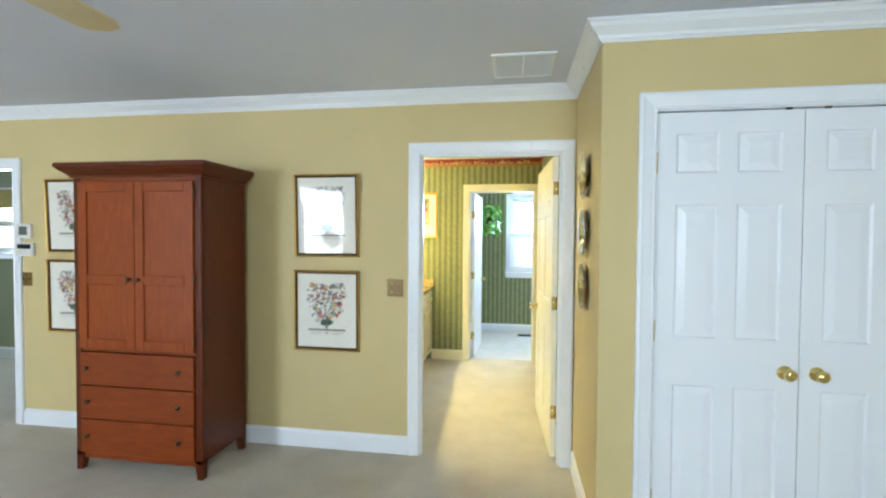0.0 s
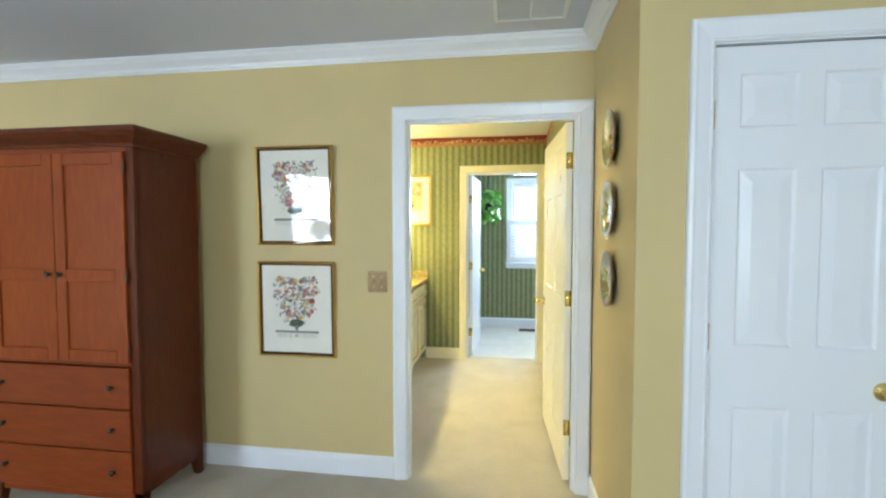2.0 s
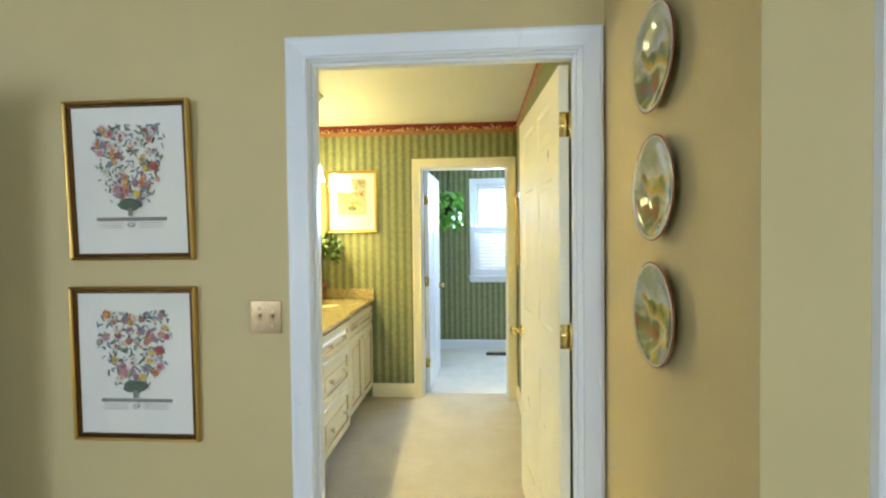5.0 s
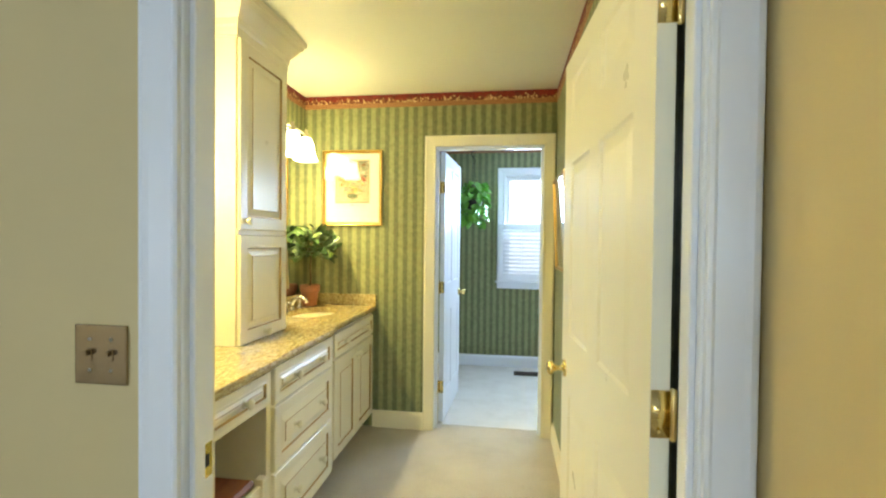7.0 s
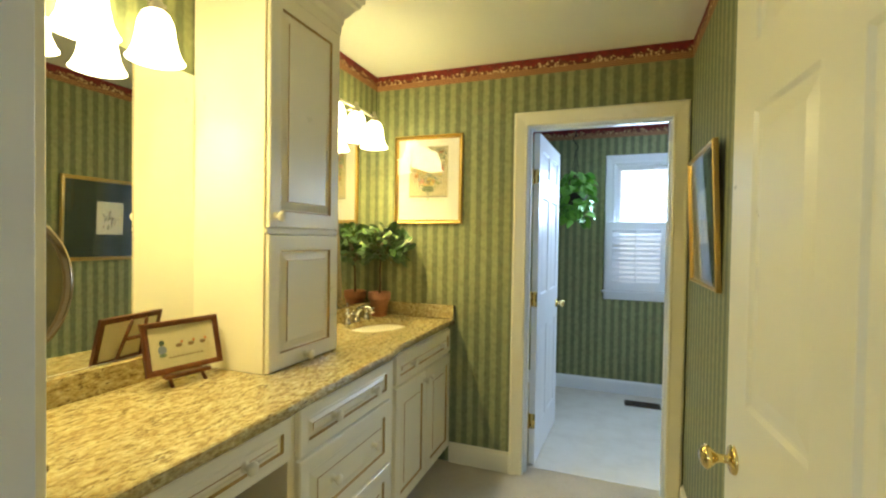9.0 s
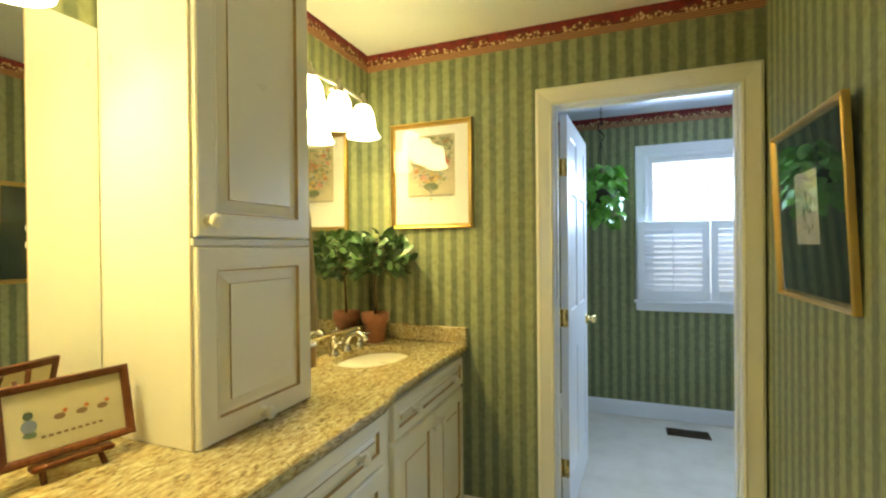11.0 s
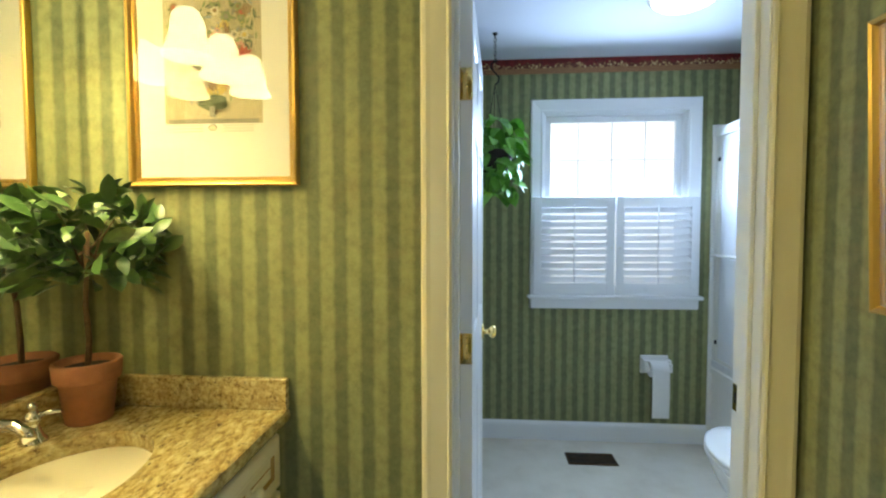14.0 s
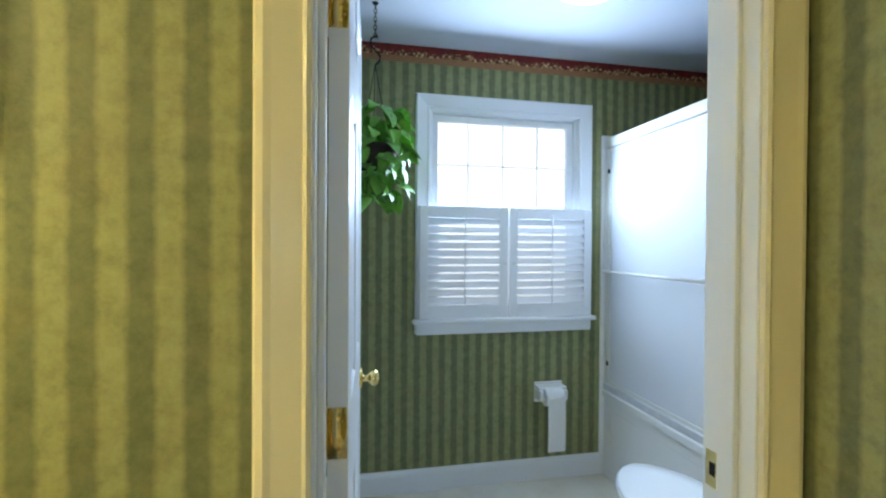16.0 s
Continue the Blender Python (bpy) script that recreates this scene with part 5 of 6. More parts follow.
def toilet():
    """Toilet with its tank against the doorway wall, bowl towards the window."""
    root = thing("toilet", "white china toilet with a closed lid", "toilet", at=(0.88, BB + 0.07, 0))

    def oval(z, w, y0, y1, n=36, egg=0.12):
        out = []
        for i in range(n):
            a = 2 * math.pi * i / n
            c, s = math.cos(a), math.sin(a)
            out.append(((w * (1 - egg * max(s, 0) ** 2)) * c, ((y0 + y1) / 2 + (y1 - y0) / 2 * s) * 1.17, z))
        return out

    def skin(levels, cap=True):
        bm = bmesh.new()
        ls = [[bm.verts.new(p) for p in lv] for lv in levels]
        for a, b in zip(ls, ls[1:]):
            for i in range(len(a)):
                bm.faces.new((a[i], a[(i + 1) % len(a)], b[(i + 1) % len(a)], b[i])).smooth = True
        bm.faces.new(ls[0][::-1])
        if cap:
            bm.faces.new(ls[-1])
        return bm

    part("bowl", skin([oval(0, 0.105, 0.16, 0.52), oval(0.03, 0.10, 0.17, 0.51), oval(0.14, 0.09, 0.17, 0.52), oval(0.22, 0.115, 0.17, 0.60), oval(0.30, 0.16, 0.17, 0.69), oval(0.36, 0.182, 0.17, 0.725), oval(0.385, 0.185, 0.17, 0.73), oval(0.39, 0.18, 0.175, 0.725)]), CHINA, root)
    part("seat", skin([oval(0.391, 0.182, 0.25, 0.732), oval(0.395, 0.187, 0.245, 0.737), oval(0.408, 0.187, 0.245, 0.737), oval(0.411, 0.182, 0.25, 0.732)]), CHINA, root)
    part("lid", skin([oval(0.412, 0.180, 0.235, 0.728), oval(0.416, 0.187, 0.23, 0.736), oval(0.424, 0.187, 0.23, 0.736), oval(0.431, 0.178, 0.24, 0.726), oval(0.434, 0.12, 0.3, 0.66)]), CHINA, root)
    bm = boxes(((-0.22, 0.012, 0.36), (0.22, 0.205, 0.73)), bev=0.02)
    part("tank", bm, CHINA, root)
    part("tank_lid", boxes(((-0.23, 0.006, 0.731), (0.23, 0.215, 0.77)), bev=0.01), CHINA, root)
    part("flush_lever", tube([(-0.17, 0.205, 0.68), (-0.17, 0.225, 0.68), (-0.10, 0.23, 0.675)], 0.006, 8), CHROME, root, "chrome flush lever")


toilet()

# paper holder and roll
tp = thing("toilet_paper_holder", "white china paper holder on the striped wall", "paper holder", at=(0.836, CY, 0.50))
part("backplate", boxes(((-0.085, -0.012, -0.055), (0.085, 0, 0.06)), bev=0.004), CHINA, tp)
for s in (-1, 1):
    part("arm", boxes(((s * 0.072 - 0.011, -0.09, -0.03), (s * 0.072 + 0.011, -0.01, 0.03)), bev=0.006), CHINA, tp)
part("hood", boxes(((-0.083, -0.075, 0.03), (0.083, -0.01, 0.045)), bev=0.004), CHINA, tp)
PAPERROLL = plain("tissue_paper", srgb(238, 238, 238), 0.95, 0.04, 60)
roll = thing("toilet_paper_roll", "white toilet paper roll with a hanging end", "toilet paper", at=(0.836, CY - 0.075, 0.492))
part("roll", lathe([(0.018, -0.052), (0.046, -0.052), (0.048, -0.05), (0.048, 0.05), (0.046, 0.052), (0.018, 0.052), (0.018, -0.052)], 28, pose(0, 0, 0, 0, 90)), PAPERROLL, roll)
bm = bmesh.new()
rows_ = [[bm.verts.new((x, -0.0485 - 0.004 * math.sin(3 * k / 8), 0.0 - k * 0.036)) for x in (-0.051, 0, 0.051)] for k in range(9)]
for a, b in zip(rows_, rows_[1:]):
    for i in range(2):
        bm.faces.new((a[i], a[i + 1], b[i + 1], b[i]))
part("hanging_sheet", bm, PAPERROLL, roll)

# floor register
reg = thing("floor_register", "brown metal floor register with rows of slots", "floor vent", at=(0.397, 6.97, 0.002))
REG = metal("bronze_register", srgb(92, 72, 52), 0.45)
part("frame", ring((-0.125, -0.055, 0.125, 0.055), [(0, 0), (0, 0.004), (0.004, 0.006), (0.014, 0.004), (0.016, 0)], Matrix(((1, 0, 0, 0), (0, 0, 1, 0), (0, 1, 0, 0), (0, 0, 0, 1)))), REG, reg)
part("well", boxes(((-0.125, -0.055, 0.0003), (0.125, 0.055, 0.001))), DARK, reg)
sl = finish("slat", boxes(((-0.003, -0.055, 0.001), (0.003, 0.055, 0.0045))), REG)
for k in range(17):
    ob = new("slat", sl)
    ob.parent = reg
    ob.matrix_basis = Matrix.Translation((-0.112 + k * 0.014, 0, 0))
part("bar", boxes(((-0.125, -0.004, 0.0012), (0.125, 0.004, 0.005)), ((-0.005, -0.055, 0.0012), (0.005, 0.055, 0.0052))), REG, reg)

# ceiling light of the bathroom
cl = thing("ceiling_light", "round flush ceiling light with a glowing white dome", "ceiling light", at=(0.655, 6.45, CH))
part("rim", lathe([(0, 0), (0.155, 0), (0.16, -0.008), (0.155, -0.02), (0.14, -0.024)], 36), STEEL, cl)
part("dome", lathe([(0.142, -0.018), (0.136, -0.032), (0.112, -0.048), (0.07, -0.06), (0.03, -0.065), (0, -0.066)], 36), BULB_C, cl, "glowing white glass dome")

# ---- plants ----
def leaf_material(name, dark, lite, gloss=0.35):
    n = Nodes(name, gloss)
    n.colour(n.mix(n.random(), n.ramp(n.noise(50, 3), [(0.3, dark), (0.7, lite)]), n.ramp(n.noise(30, 2), [(0.3, lite), (0.8, tuple(min(1, v * 1.5) for v in lite[:3]) + (1,))])))
    n.bsdf.inputs["Subsurface Weight"].default_value = 0.0
    n.bsdf.inputs["Specular IOR Level"].default_value = 0.6
    return n.mat


def leaf_mesh(name, outline, length, width, mat, fold=0.25, droop=0.3):
    """A leaf along +x with a midrib fold and a drooping tip; outline: half widths at even steps."""
    bm = bmesh.new()
    n = len(outline)
    rows = []
    for i, w in enumerate(outline):
        s = i / (n - 1)
        x, z = length * s, -droop * length * s * s
        rows.append([bm.verts.new((x, -w * width, z + fold * w * width)), bm.verts.new((x, 0, z)), bm.verts.new((x, w * width, z + fold * w * width))])
    for a, b in zip(rows, rows[1:]):
        bm.faces.new((a[0], a[1], b[1], b[0])).smooth = True
        bm.faces.new((a[1], a[2], b[2], b[1])).smooth = True
    bmesh.ops.remove_doubles(bm, verts=bm.verts, dist=1e-6)
    return finish(name, bm, mat)


TOPIARY_LEAF = leaf_material("topiary_leaf", srgb(34, 64, 31), srgb(78, 110, 58))
IVY_LEAF = leaf_material("pothos_leaf", srgb(56, 116, 36), srgb(116, 176, 64), 0.4)


def little_tree():
    root = thing("potted_tree", "small artificial topiary tree in a terracotta pot", "potted plant", at=(-1.222, 5.325, CT))
    rnd = random.Random(5)
    pot = part("pot", lathe([(0, 0), (0.046, 0), (0.049, 0.004), (0.060, 0.10), (0.066, 0.101), (0.069, 0.105), (0.072, 0.145), (0.069, 0.149), (0.062, 0.148), (0.058, 0.13), (0, 0.13)], 32), TERRA, root, "terracotta pot")
    part("soil", lathe([(0, 0.136), (0.03, 0.134), (0.058, 0.131)], 20), SOIL, root)
    part("trunk", tube([(0.0, 0, 0.125), (0.004, 0.002, 0.20), (0.003, -0.004, 0.28), (0.012, -0.008, 0.36), (0.02, -0.01, 0.46)], 0.007, 10, taper=0.005), BARK, root)
    for k in range(9):
        a = k * 2.4
        e = Vector((math.cos(a) * rnd.uniform(0.05, 0.1), math.sin(a) * rnd.uniform(0.05, 0.1), 0.38 + rnd.uniform(0.0, 0.14)))
        part("branch", tube([(0, 0, 0.33 + 0.012 * k), tuple(e * 0.5 + Vector((0, 0, 0.19))), tuple(e)], 0.003, 6, taper=0.0015), BARK, root)
    lm = [leaf_mesh("leaf", (0.02, 0.5, 0.85, 1.0, 0.9, 0.6, 0.02), L, W, TOPIARY_LEAF, 0.25, d) for L, W, d in ((0.066, 0.0155, 0.25), (0.055, 0.014, 0.4), (0.075, 0.017, 0.1))]
    for k in range(330):
        th, u = rnd.uniform(0, 2 * math.pi), rnd.uniform(-0.8, 1)
        r = rnd.uniform(0.45, 1.0) ** 0.7
        s = math.sqrt(1 - u * u)
        p = Vector((0.045 + 0.15 * r * s * math.cos(th), -0.03 + 0.15 * r * s * math.sin(th), 0.43 + 0.13 * r * u))
        p.y, p.x = min(p.y, 0.06), max(p.x, -0.045)
        ob = new("leaf", lm[k % 3])
        ob.parent = root
        ob.matrix_basis = Matrix.Translation(p) @ pose(0, 0, 0, rnd.uniform(-60, 60), rnd.uniform(-75, 30), math.degrees(th) + rnd.uniform(-70, 70)) @ Matrix.Diagonal((rnd.uniform(0.75, 1.15),) * 3 + (1,))


little_tree()


def hanging_plant():
    c = Vector((-0.175, 6.82, 1.735))
    root = thing("hanging_plant", "leafy green pothos in a hanging basket on a chain", "hanging plant", at=tuple(c))
    rnd = random.Random(11)
    part("basket", lathe([(0, -0.08), (0.05, -0.08), (0.075, -0.06), (0.095, 0.0), (0.10, 0.035), (0.095, 0.037), (0.088, 0.0), (0.07, -0.05), (0, -0.05)], 28), plain("dark_basket", srgb(52, 40, 34), 0.7, 0.3, 60), root, "dark basket")
    part("soil", lathe([(0, 0.02), (0.06, 0.018), (0.09, 0.01)], 18), SOIL, root)
    for k in range(3):
        a = k * 2.094 + 0.4
        part("wire", tube([(0.095 * math.cos(a), 0.095 * math.sin(a), 0.035), (0.03 * math.cos(a), 0.03 * math.sin(a), 0.25), (0, 0, 0.40)], 0.002, 6), DARK, root)
    part("s_hook", tube([(0.0, 0, 0.395), (0.018, 0, 0.41), (0.022, 0, 0.435), (0.0, 0, 0.46), (-0.022, 0, 0.485), (-0.018, 0, 0.51), (0.004, 0, 0.525), (0.012, 0, 0.515)], 0.004, 8), DARK, root)
    link = bmesh.new()
    n = 12
    for i in range(n):
        a0, a1 = 2 * math.pi * i / n, 2 * math.pi * (i + 1) / n
        tube([(0.007 * math.cos(a0), 0, 0.012 * math.sin(a0)), (0.007 * math.cos(a1), 0, 0.012 * math.sin(a1))], 0.0018, 6, link)
    lk = finish("chain_link", link, DARK)
    for k in range(8):
        ob = new("chain_link", lk)
        ob.parent = root
        ob.matrix_basis = pose(0, 0, 0.525 + k * 0.018, 0, 0, 90 * (k % 2))
    part("ceiling_hook", lathe([(0, 0.67), (0.014, 0.669), (0.013, 0.664), (0.005, 0.66), (0.003, 0.645), (0, 0.644)], 12), DARK, root)
    lm = [leaf_mesh("leaf", (0.25, 0.85, 1.0, 0.95, 0.78, 0.5, 0.02), L, W, IVY_LEAF, 0.2, d) for L, W, d in ((0.10, 0.043, 0.4), (0.085, 0.036, 0.6), (0.115, 0.047, 0.3))]
    for k in range(16):
        th = rnd.uniform(0, 6.28)
        L = rnd.uniform(0.1, 0.24)
        e = Vector((0.13 * math.cos(th), 0.13 * math.sin(th), 0.06 - L))
        part("vine", tube([(0.05 * math.cos(th), 0.05 * math.sin(th), 0.02), (0.11 * math.cos(th), 0.11 * math.sin(th), 0.07), tuple(e)], 0.002, 5), IVY_LEAF, root)
    for k in range(170):
        th, u = rnd.uniform(0, 6.28), rnd.uniform(-1, 1)
        r = rnd.uniform(0.6, 1.0)
        s = math.sqrt(max(0, 1 - u * u * 0.8))
        p = Vector((0.155 * r * s * math.cos(th), 0.155 * r * s * math.sin(th), 0.01 + 0.205 * u))
        ob = new("leaf", lm[k % 3])
        ob.parent = root
        ob.matrix_basis = Matrix.Translation(p) @ pose(0, 0, 0, rnd.uniform(-35, 35), rnd.uniform(0, 60), math.degrees(th) + rnd.uniform(-45, 45)) @ Matrix.Diagonal((rnd.uniform(0.55, 0.95),) * 3 + (1,))


hanging_plant()

# ---- small things in the dressing room ----
def hand_towel():
    """A folded towel that hangs from a bar on the far side of the tall cabinet."""
    y = 4.478
    rail = thing("towel_bar", "short brushed nickel towel bar on the cabinet side", "towel bar", at=(-1.09, y, 1.47))
    for u in (-0.08, 0.08):
        part("post", lathe([(0.018, 0), (0.018, 0.005), (0.007, 0.01), (0.007, 0.034), (0, 0.036)], 18, Matrix.Translation((u, 0, 0)) @ pose(0, 0, 0, -90)), STEEL, rail)
    part("bar", tube([(-0.088, 0.028, 0), (0.088, 0.028, 0)], 0.006, 10), STEEL, rail)
    towel = thing("hand_towel", "tan folded hand towel hanging on a short bar", "towel", at=(-1.09, y, 1.10))
    bm = bmesh.new()
    rows = []
    for k in range(17):
        s = k / 16
        z = 0.392 - 0.40 * s
        half = 0.094 + 0.012 * s
        thick = 0.014 + 0.030 * min(1, s * 1.3)
        mid = 0.026 + 0.026 * s
        row = []
        for i in range(24):
            a = 2 * math.pi * i / 24
            c, q = math.cos(a), math.sin(a)
            x = half * abs(c) ** 0.7 * (1 if c > 0 else -1)
            fold = 0.005 * math.sin(x * 90 + 2.0 * s) * (0.3 + s)
            row.append(bm.verts.new((x, max(0.002, mid + thick * abs(q) ** 0.7 * (1 if q > 0 else -1) * 0.75 + fold), z)))
        rows.append(row)
    for p, q in zip(rows, rows[1:]):
        for i in range(24):
            bm.faces.new((p[i], p[(i + 1) % 24], q[(i + 1) % 24], q[i])).smooth = True
    bm.faces.new(rows[0]), bm.faces.new(rows[-1][::-1])
    n = Nodes("tan_terry_cloth", 0.95)
    n.colour(n.ramp(n.noise(300, 3, 0.7), [(0.3, srgb(176, 150, 104)), (0.7, srgb(214, 192, 146))]))
    n.bump(n.noise(500, 2, 0.7), 0.8, 0.004)
    part("cloth", bm, n.mat, towel)


hand_towel()
cup = thing("tumbler", "tan ribbed tumbler with a pale rim on the granite", "cup", at=(-1.235, 4.80, CT))
part("body", lathe([(0, 0), (0.028, 0), (0.031, 0.004), (0.032, 0.05), (0.031, 0.092), (0.028, 0.094), (0.027, 0.06), (0.026, 0.01), (0, 0.008)], 28), plain("tan_ceramic", srgb(166, 130, 84), 0.35, 0.2, 40), cup)
part("rim", lathe([(0.0322, 0.084), (0.0325, 0.094), (0.030, 0.0965), (0.0265, 0.094)], 28), CHINA, cup, "pale glazed rim")


def easel_picture():
    root = thing("small_framed_picture", "small wooden framed cross-stitch of ducks", "picture")
    ez = thing("table_easel", "small walnut tabletop easel", "easel")
    m = Matrix.Translation((-1.165, 3.892, CT)) @ pose(0, 0, 0, 0, 0, 80) @ pose(0, 0, 0.042, -14)
    w, h = 0.25, 0.165
    idm = Matrix.Identity(4)
    root.matrix_world = m
    part("frame", ring((-w / 2, 0, w / 2, h), [(-0.018, 0.0), (-0.018, -0.010), (-0.012, -0.014), (-0.004, -0.016), (0, -0.012), (0, 0)], idm), WALNUT, root)
    part("board", boxes(((-w / 2 + 0.016, -0.006, 0.016), (w / 2 - 0.016, -0.001, h - 0.016))), plain("linen", srgb(222, 210, 168), 0.9, 0.12, 300), root)
    bm = bmesh.new()
    def disc(x, z, r, ink, k=10, sq=1.0):
        bm.faces.new([bm.verts.new((x + r * math.cos(6.283 * i / k), -0.0066, z + r * sq * math.sin(6.283 * i / k))) for i in range(k)]).material_index = ink
    disc(-0.068, 0.075, 0.014, 4), disc(-0.068, 0.097, 0.009, 6), disc(-0.068, 0.058, 0.012, 5, sq=0.5)
    for x in (-0.015, 0.025, 0.065):
        disc(x, 0.082, 0.011, 10, sq=0.6)
        disc(x + 0.01, 0.092, 0.005, 7)
    for k in range(9):
        bm.faces.new([bm.verts.new((x, -0.0066, z)) for x, z in ((-0.05 + k * 0.013, 0.045), (-0.042 + k * 0.013, 0.045), (-0.042 + k * 0.013, 0.05), (-0.05 + k * 0.013, 0.05))]).material_index = 10
    part("stitching", bm, INKS, root, "stitched ducks and a row of marks")
    gl = part("glass", boxes(((-w / 2 + 0.016, -0.009, 0.016), (w / 2 - 0.016, -0.008, h - 0.016))), GLASS, root)
    gl.visible_shadow = False
    # easel stands in the same frame of reference, upright
    e = Matrix.Translation((-1.165, 3.892, CT)) @ pose(0, 0, 0, 0, 0, 80)
    ez.matrix_world = e
    for s in (-1, 1):
        part("leg", tube([(s * 0.055, -0.024, 0.0), (s * 0.05, 0.012, 0.045), (s * 0.03, 0.062, 0.19)], 0.006, 8), WALNUT, ez)
        part("peg", tube([(s * 0.052, -0.03, 0.036), (s * 0.052, 0.004, 0.036)], 0.005, 8), WALNUT, ez)
    part("ledge", boxes(((-0.075, -0.026, 0.028), (0.075, 0.002, 0.040)), bev=0.003), WALNUT, ez)
    part("prop", tube([(0, 0.12, 0.0), (0, 0.058, 0.17)], 0.005, 8), WALNUT, ez)
    part("crossbar", boxes(((-0.04, 0.04, 0.12), (0.04, 0.052, 0.132)), bev=0.002), WALNUT, ez)


easel_picture()

# round make-up mirror on the worktop
mk = thing("makeup_mirror", "round chrome make-up mirror on a stand", "mirror", at=(-0.955, 3.305, CT))
part("base", lathe([(0, 0), (0.07, 0), (0.072, 0.006), (0.05, 0.014), (0.014, 0.022), (0.008, 0.03), (0.008, 0.2), (0, 0.2)], 28), CHROME, mk)
part("arm", tube([(0, 0, 0.19), (0.012, -0.02, 0.215), (0.02, -0.03, 0.26), (0.012, -0.018, 0.33)], 0.007, 10), CHROME, mk)
part("head", lathe([(0, 0.012), (0.10, 0.012), (0.112, 0.008), (0.115, 0.0), (0.112, -0.008), (0.10, -0.012), (0, -0.014)], 36, Matrix.Translation((0, 0, 0.375)) @ pose(0, 0, 0, 0, 84, -48) @ Matrix.Diagonal((1.3, 1.0, 1, 1))), metal("dark_chrome", srgb(150, 136, 118), 0.12), mk)

# vanity stool
st = thing("vanity_stool", "cream painted stool with a brown padded seat under the vanity", "stool", at=(-0.93, 3.60, 0))
for sx in (-1, 1):
    for sy in (-1, 1):
        part("leg", boxes(((sx * 0.19 - 0.019, sy * 0.22 - 0.019, 0), (sx * 0.19 + 0.019, sy * 0.22 + 0.019, 0.452)), bev=0.003), CABINET, st)
part("seat_rail", boxes(((-0.20, -0.201, 0.37), (-0.182, 0.201, 0.43)), ((0.182, -0.201, 0.37), (0.20, 0.201, 0.43)), ((-0.171, -0.23, 0.37), (0.171, -0.212, 0.43)), ((-0.171, 0.212, 0.37), (0.171, 0.23, 0.43)), bev=0.002), CABINET, st)
part("seat", boxes(((-0.168, -0.20, 0.425), (0.178, 0.20, 0.455)), bev=0.01), OAKBROWN, st, "brown padded seat")
for sy in (-1, 1):
    part("stretcher", boxes(((-0.171, sy * 0.22 - 0.01, 0.14), (0.171, sy * 0.22 + 0.01, 0.165)), bev=0.002), CABINET, st)

# ---- rest of the bedroom and the room beyond ----
def plain_window(i, x0, x1, z0, z1, facing, at, label):
    root = thing("window_%d" % i, label, "window", kind="structure")
    m = on_wall(facing, at)
    part("casing", ring((x0, z0, x1, z1), CASE, m), TRIM, root)
    zm = (z0 + z1) / 2
    bm = bmesh.new()
    ring((x0 + 0.03, zm, x1 - 0.03, z1 - 0.03), [(-0.035, -0.05), (-0.035, -0.08), (0.03, -0.08), (0.03, -0.05)], m, bm=bm)
    ring((x0 + 0.03, z0 + 0.03, x1 - 0.03, zm - 0.0), [(-0.035, -0.02), (-0.035, -0.05), (0.03, -0.05), (0.03, -0.02)], m, bm=bm)
    part("sash", bm, TRIM, root)
    return root


plain_window(2, -4.0, -3.06, 0.65, 2.0, "+y", -2.6, "white double-hung bedroom window")
# window 3 is unseen, added round the closet's fill lamp
plain_window(3, 0.15, 1.65, 0.85, 2.1, "+y", -2.6, "white double-hung bedroom window")
plain_window(4, -6.4, -5.6, 1.25, 1.95, "-y", 4.6, "white window in the room beyond")
structure("backdrop_bedroom", boxes(((-6, -3.6, -1), (4, -3.58, 4))), DAYGLOW_ROOM, "bright daylight outside the bedroom", "backdrop")
structure("backdrop_hall", boxes(((-7.5, 5.4, 0), (-4, 5.42, 3.5))), DAYGLOW, "bright daylight outside", "backdrop")
val = thing("valance", "tan gathered window valance", "valance", at=(-6.0, 4.56, 1.98))
bm = bmesh.new()
top, bot = [], []
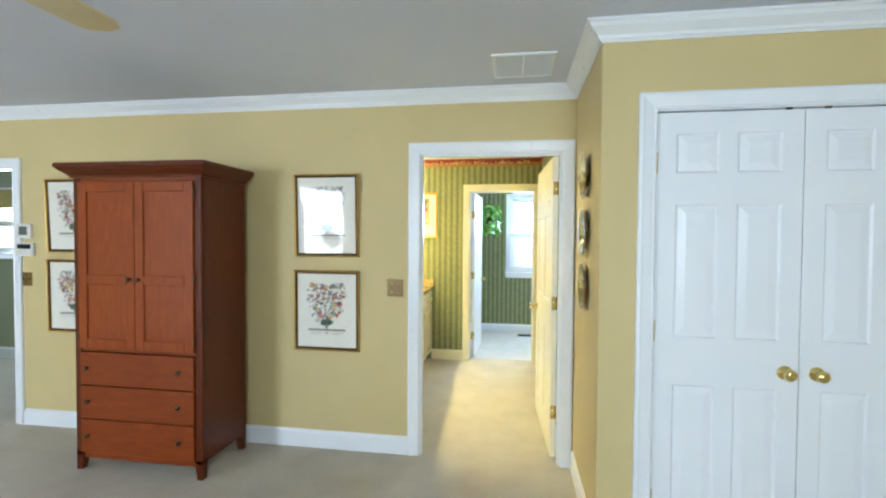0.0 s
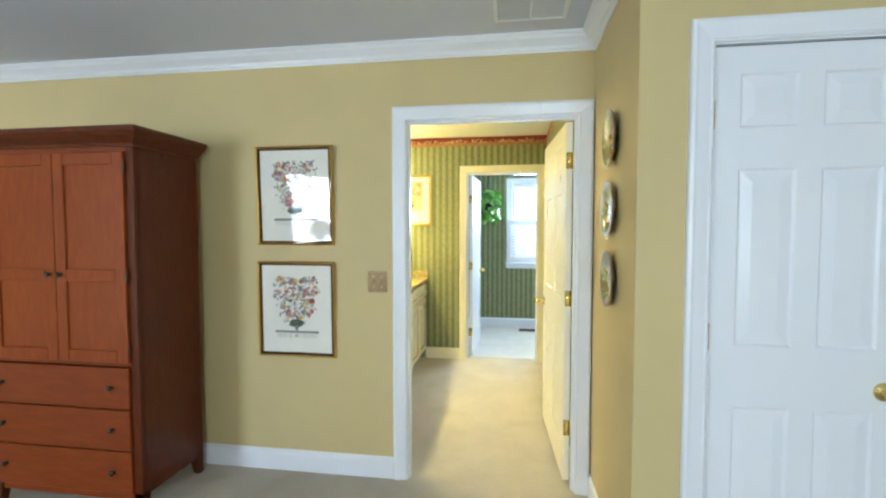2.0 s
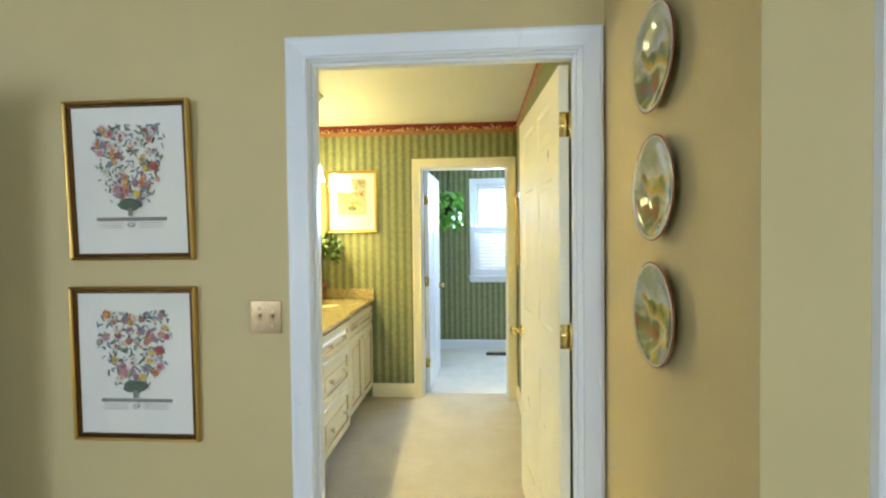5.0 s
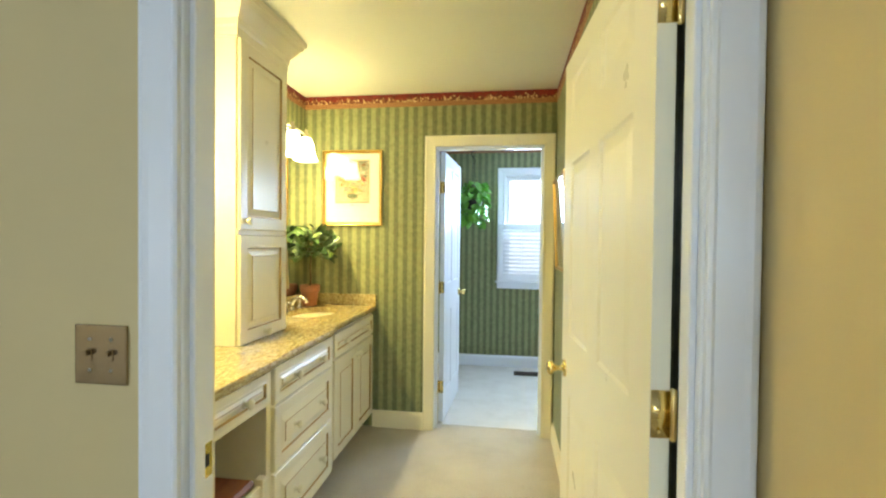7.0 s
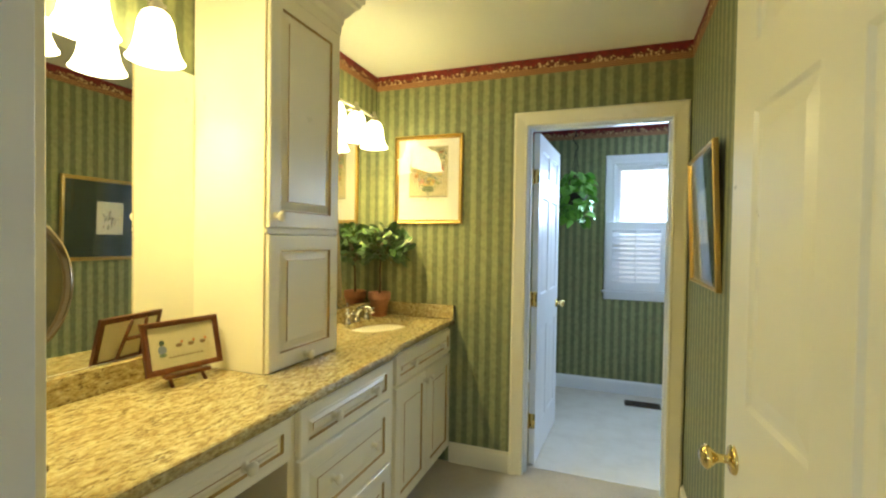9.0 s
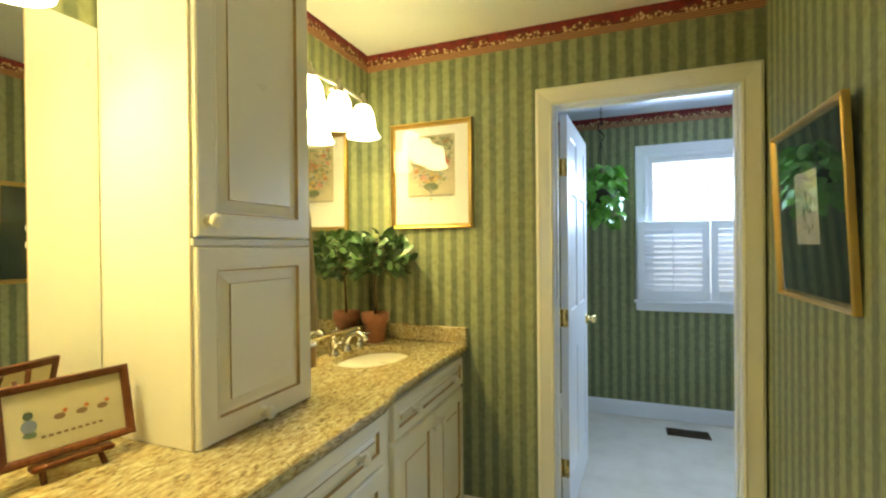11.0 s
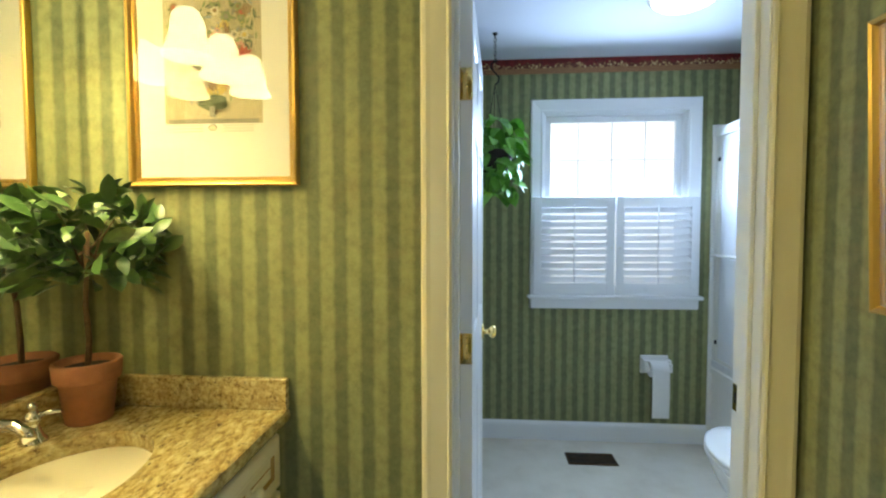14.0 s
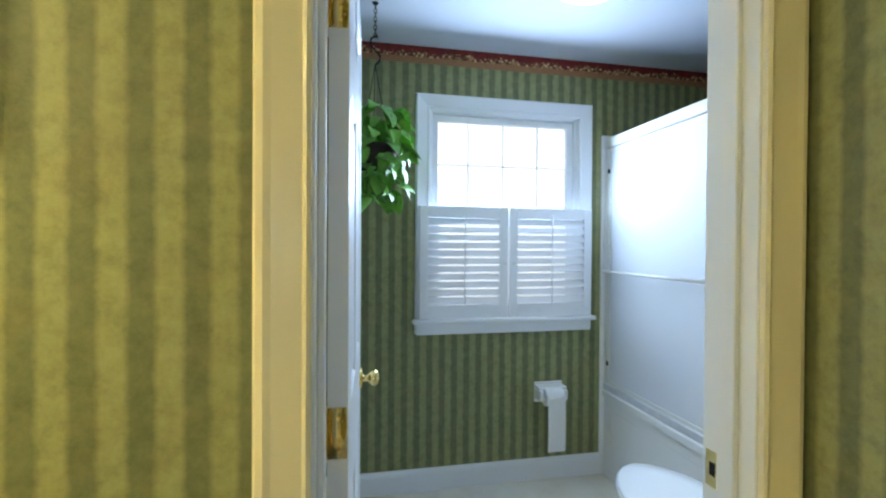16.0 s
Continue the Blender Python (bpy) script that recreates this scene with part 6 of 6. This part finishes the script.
for i in range(61):
    x = -0.5 + i / 60
    top.append(bm.verts.new((x, 0.012 * math.sin(i * 1.3), 0.02)))
    bot.append(bm.verts.new((x, 0.02 * math.sin(i * 1.3 + 0.3) - 0.02, -0.2)))
for i in range(60):
    bm.faces.new((top[i], top[i + 1], bot[i + 1], bot[i])).smooth = True
part("cloth", bm, plain("tan_cloth", srgb(190, 170, 110), 0.9), val)

# bedside lamp on a table, seen in the glass of the print
tb = thing("bedside_table", "dark wooden bedside table", "table", at=(-3.19, -2.2, 0))
part("top", boxes(((-0.3, -0.25, 0.66), (0.3, 0.25, 0.69)), bev=0.004), WALNUT, tb)
for sx in (-1, 1):
    for sy in (-1, 1):
        part("leg", boxes(((sx * 0.27 - 0.02, sy * 0.22 - 0.02, 0), (sx * 0.27 + 0.02, sy * 0.22 + 0.02, 0.66)), bev=0.003), WALNUT, tb)
lamp = thing("table_lamp", "table lamp with a pleated cream shade", "lamp", at=(-3.19, -2.2, 0.69))
part("base", lathe([(0, 0), (0.08, 0), (0.08, 0.02), (0.03, 0.04), (0.05, 0.14), (0.06, 0.2), (0.02, 0.24), (0.01, 0.26), (0.01, 0.3), (0, 0.3)], 24), PEWTER, lamp)
bm = bmesh.new()
n = 48
t0 = [bm.verts.new(((0.11 - 0.004 * (i % 2)) * math.cos(6.2832 * i / n), (0.11 - 0.004 * (i % 2)) * math.sin(6.2832 * i / n), 0.5)) for i in range(n)]
t1 = [bm.verts.new(((0.24 - 0.008 * (i % 2)) * math.cos(6.2832 * i / n), (0.24 - 0.008 * (i % 2)) * math.sin(6.2832 * i / n), 0.23)) for i in range(n)]
for i in range(n):
    bm.faces.new((t0[i], t0[(i + 1) % n], t1[(i + 1) % n], t1[i]))
pleats = glow("lit_cream_pleats", srgb(220, 200, 150), 1.2)
part("shade", bm, pleats, lamp, "pleated cream shade lit from inside")
part("bulb", lathe([(0, 0.30), (0.012, 0.31), (0.015, 0.33), (0.03, 0.37), (0.03, 0.39), (0.02, 0.41), (0, 0.42)], 16), glow("warm_bulb", (1.0, 0.72, 0.36, 1), 110.0), lamp, "lit warm bulb")
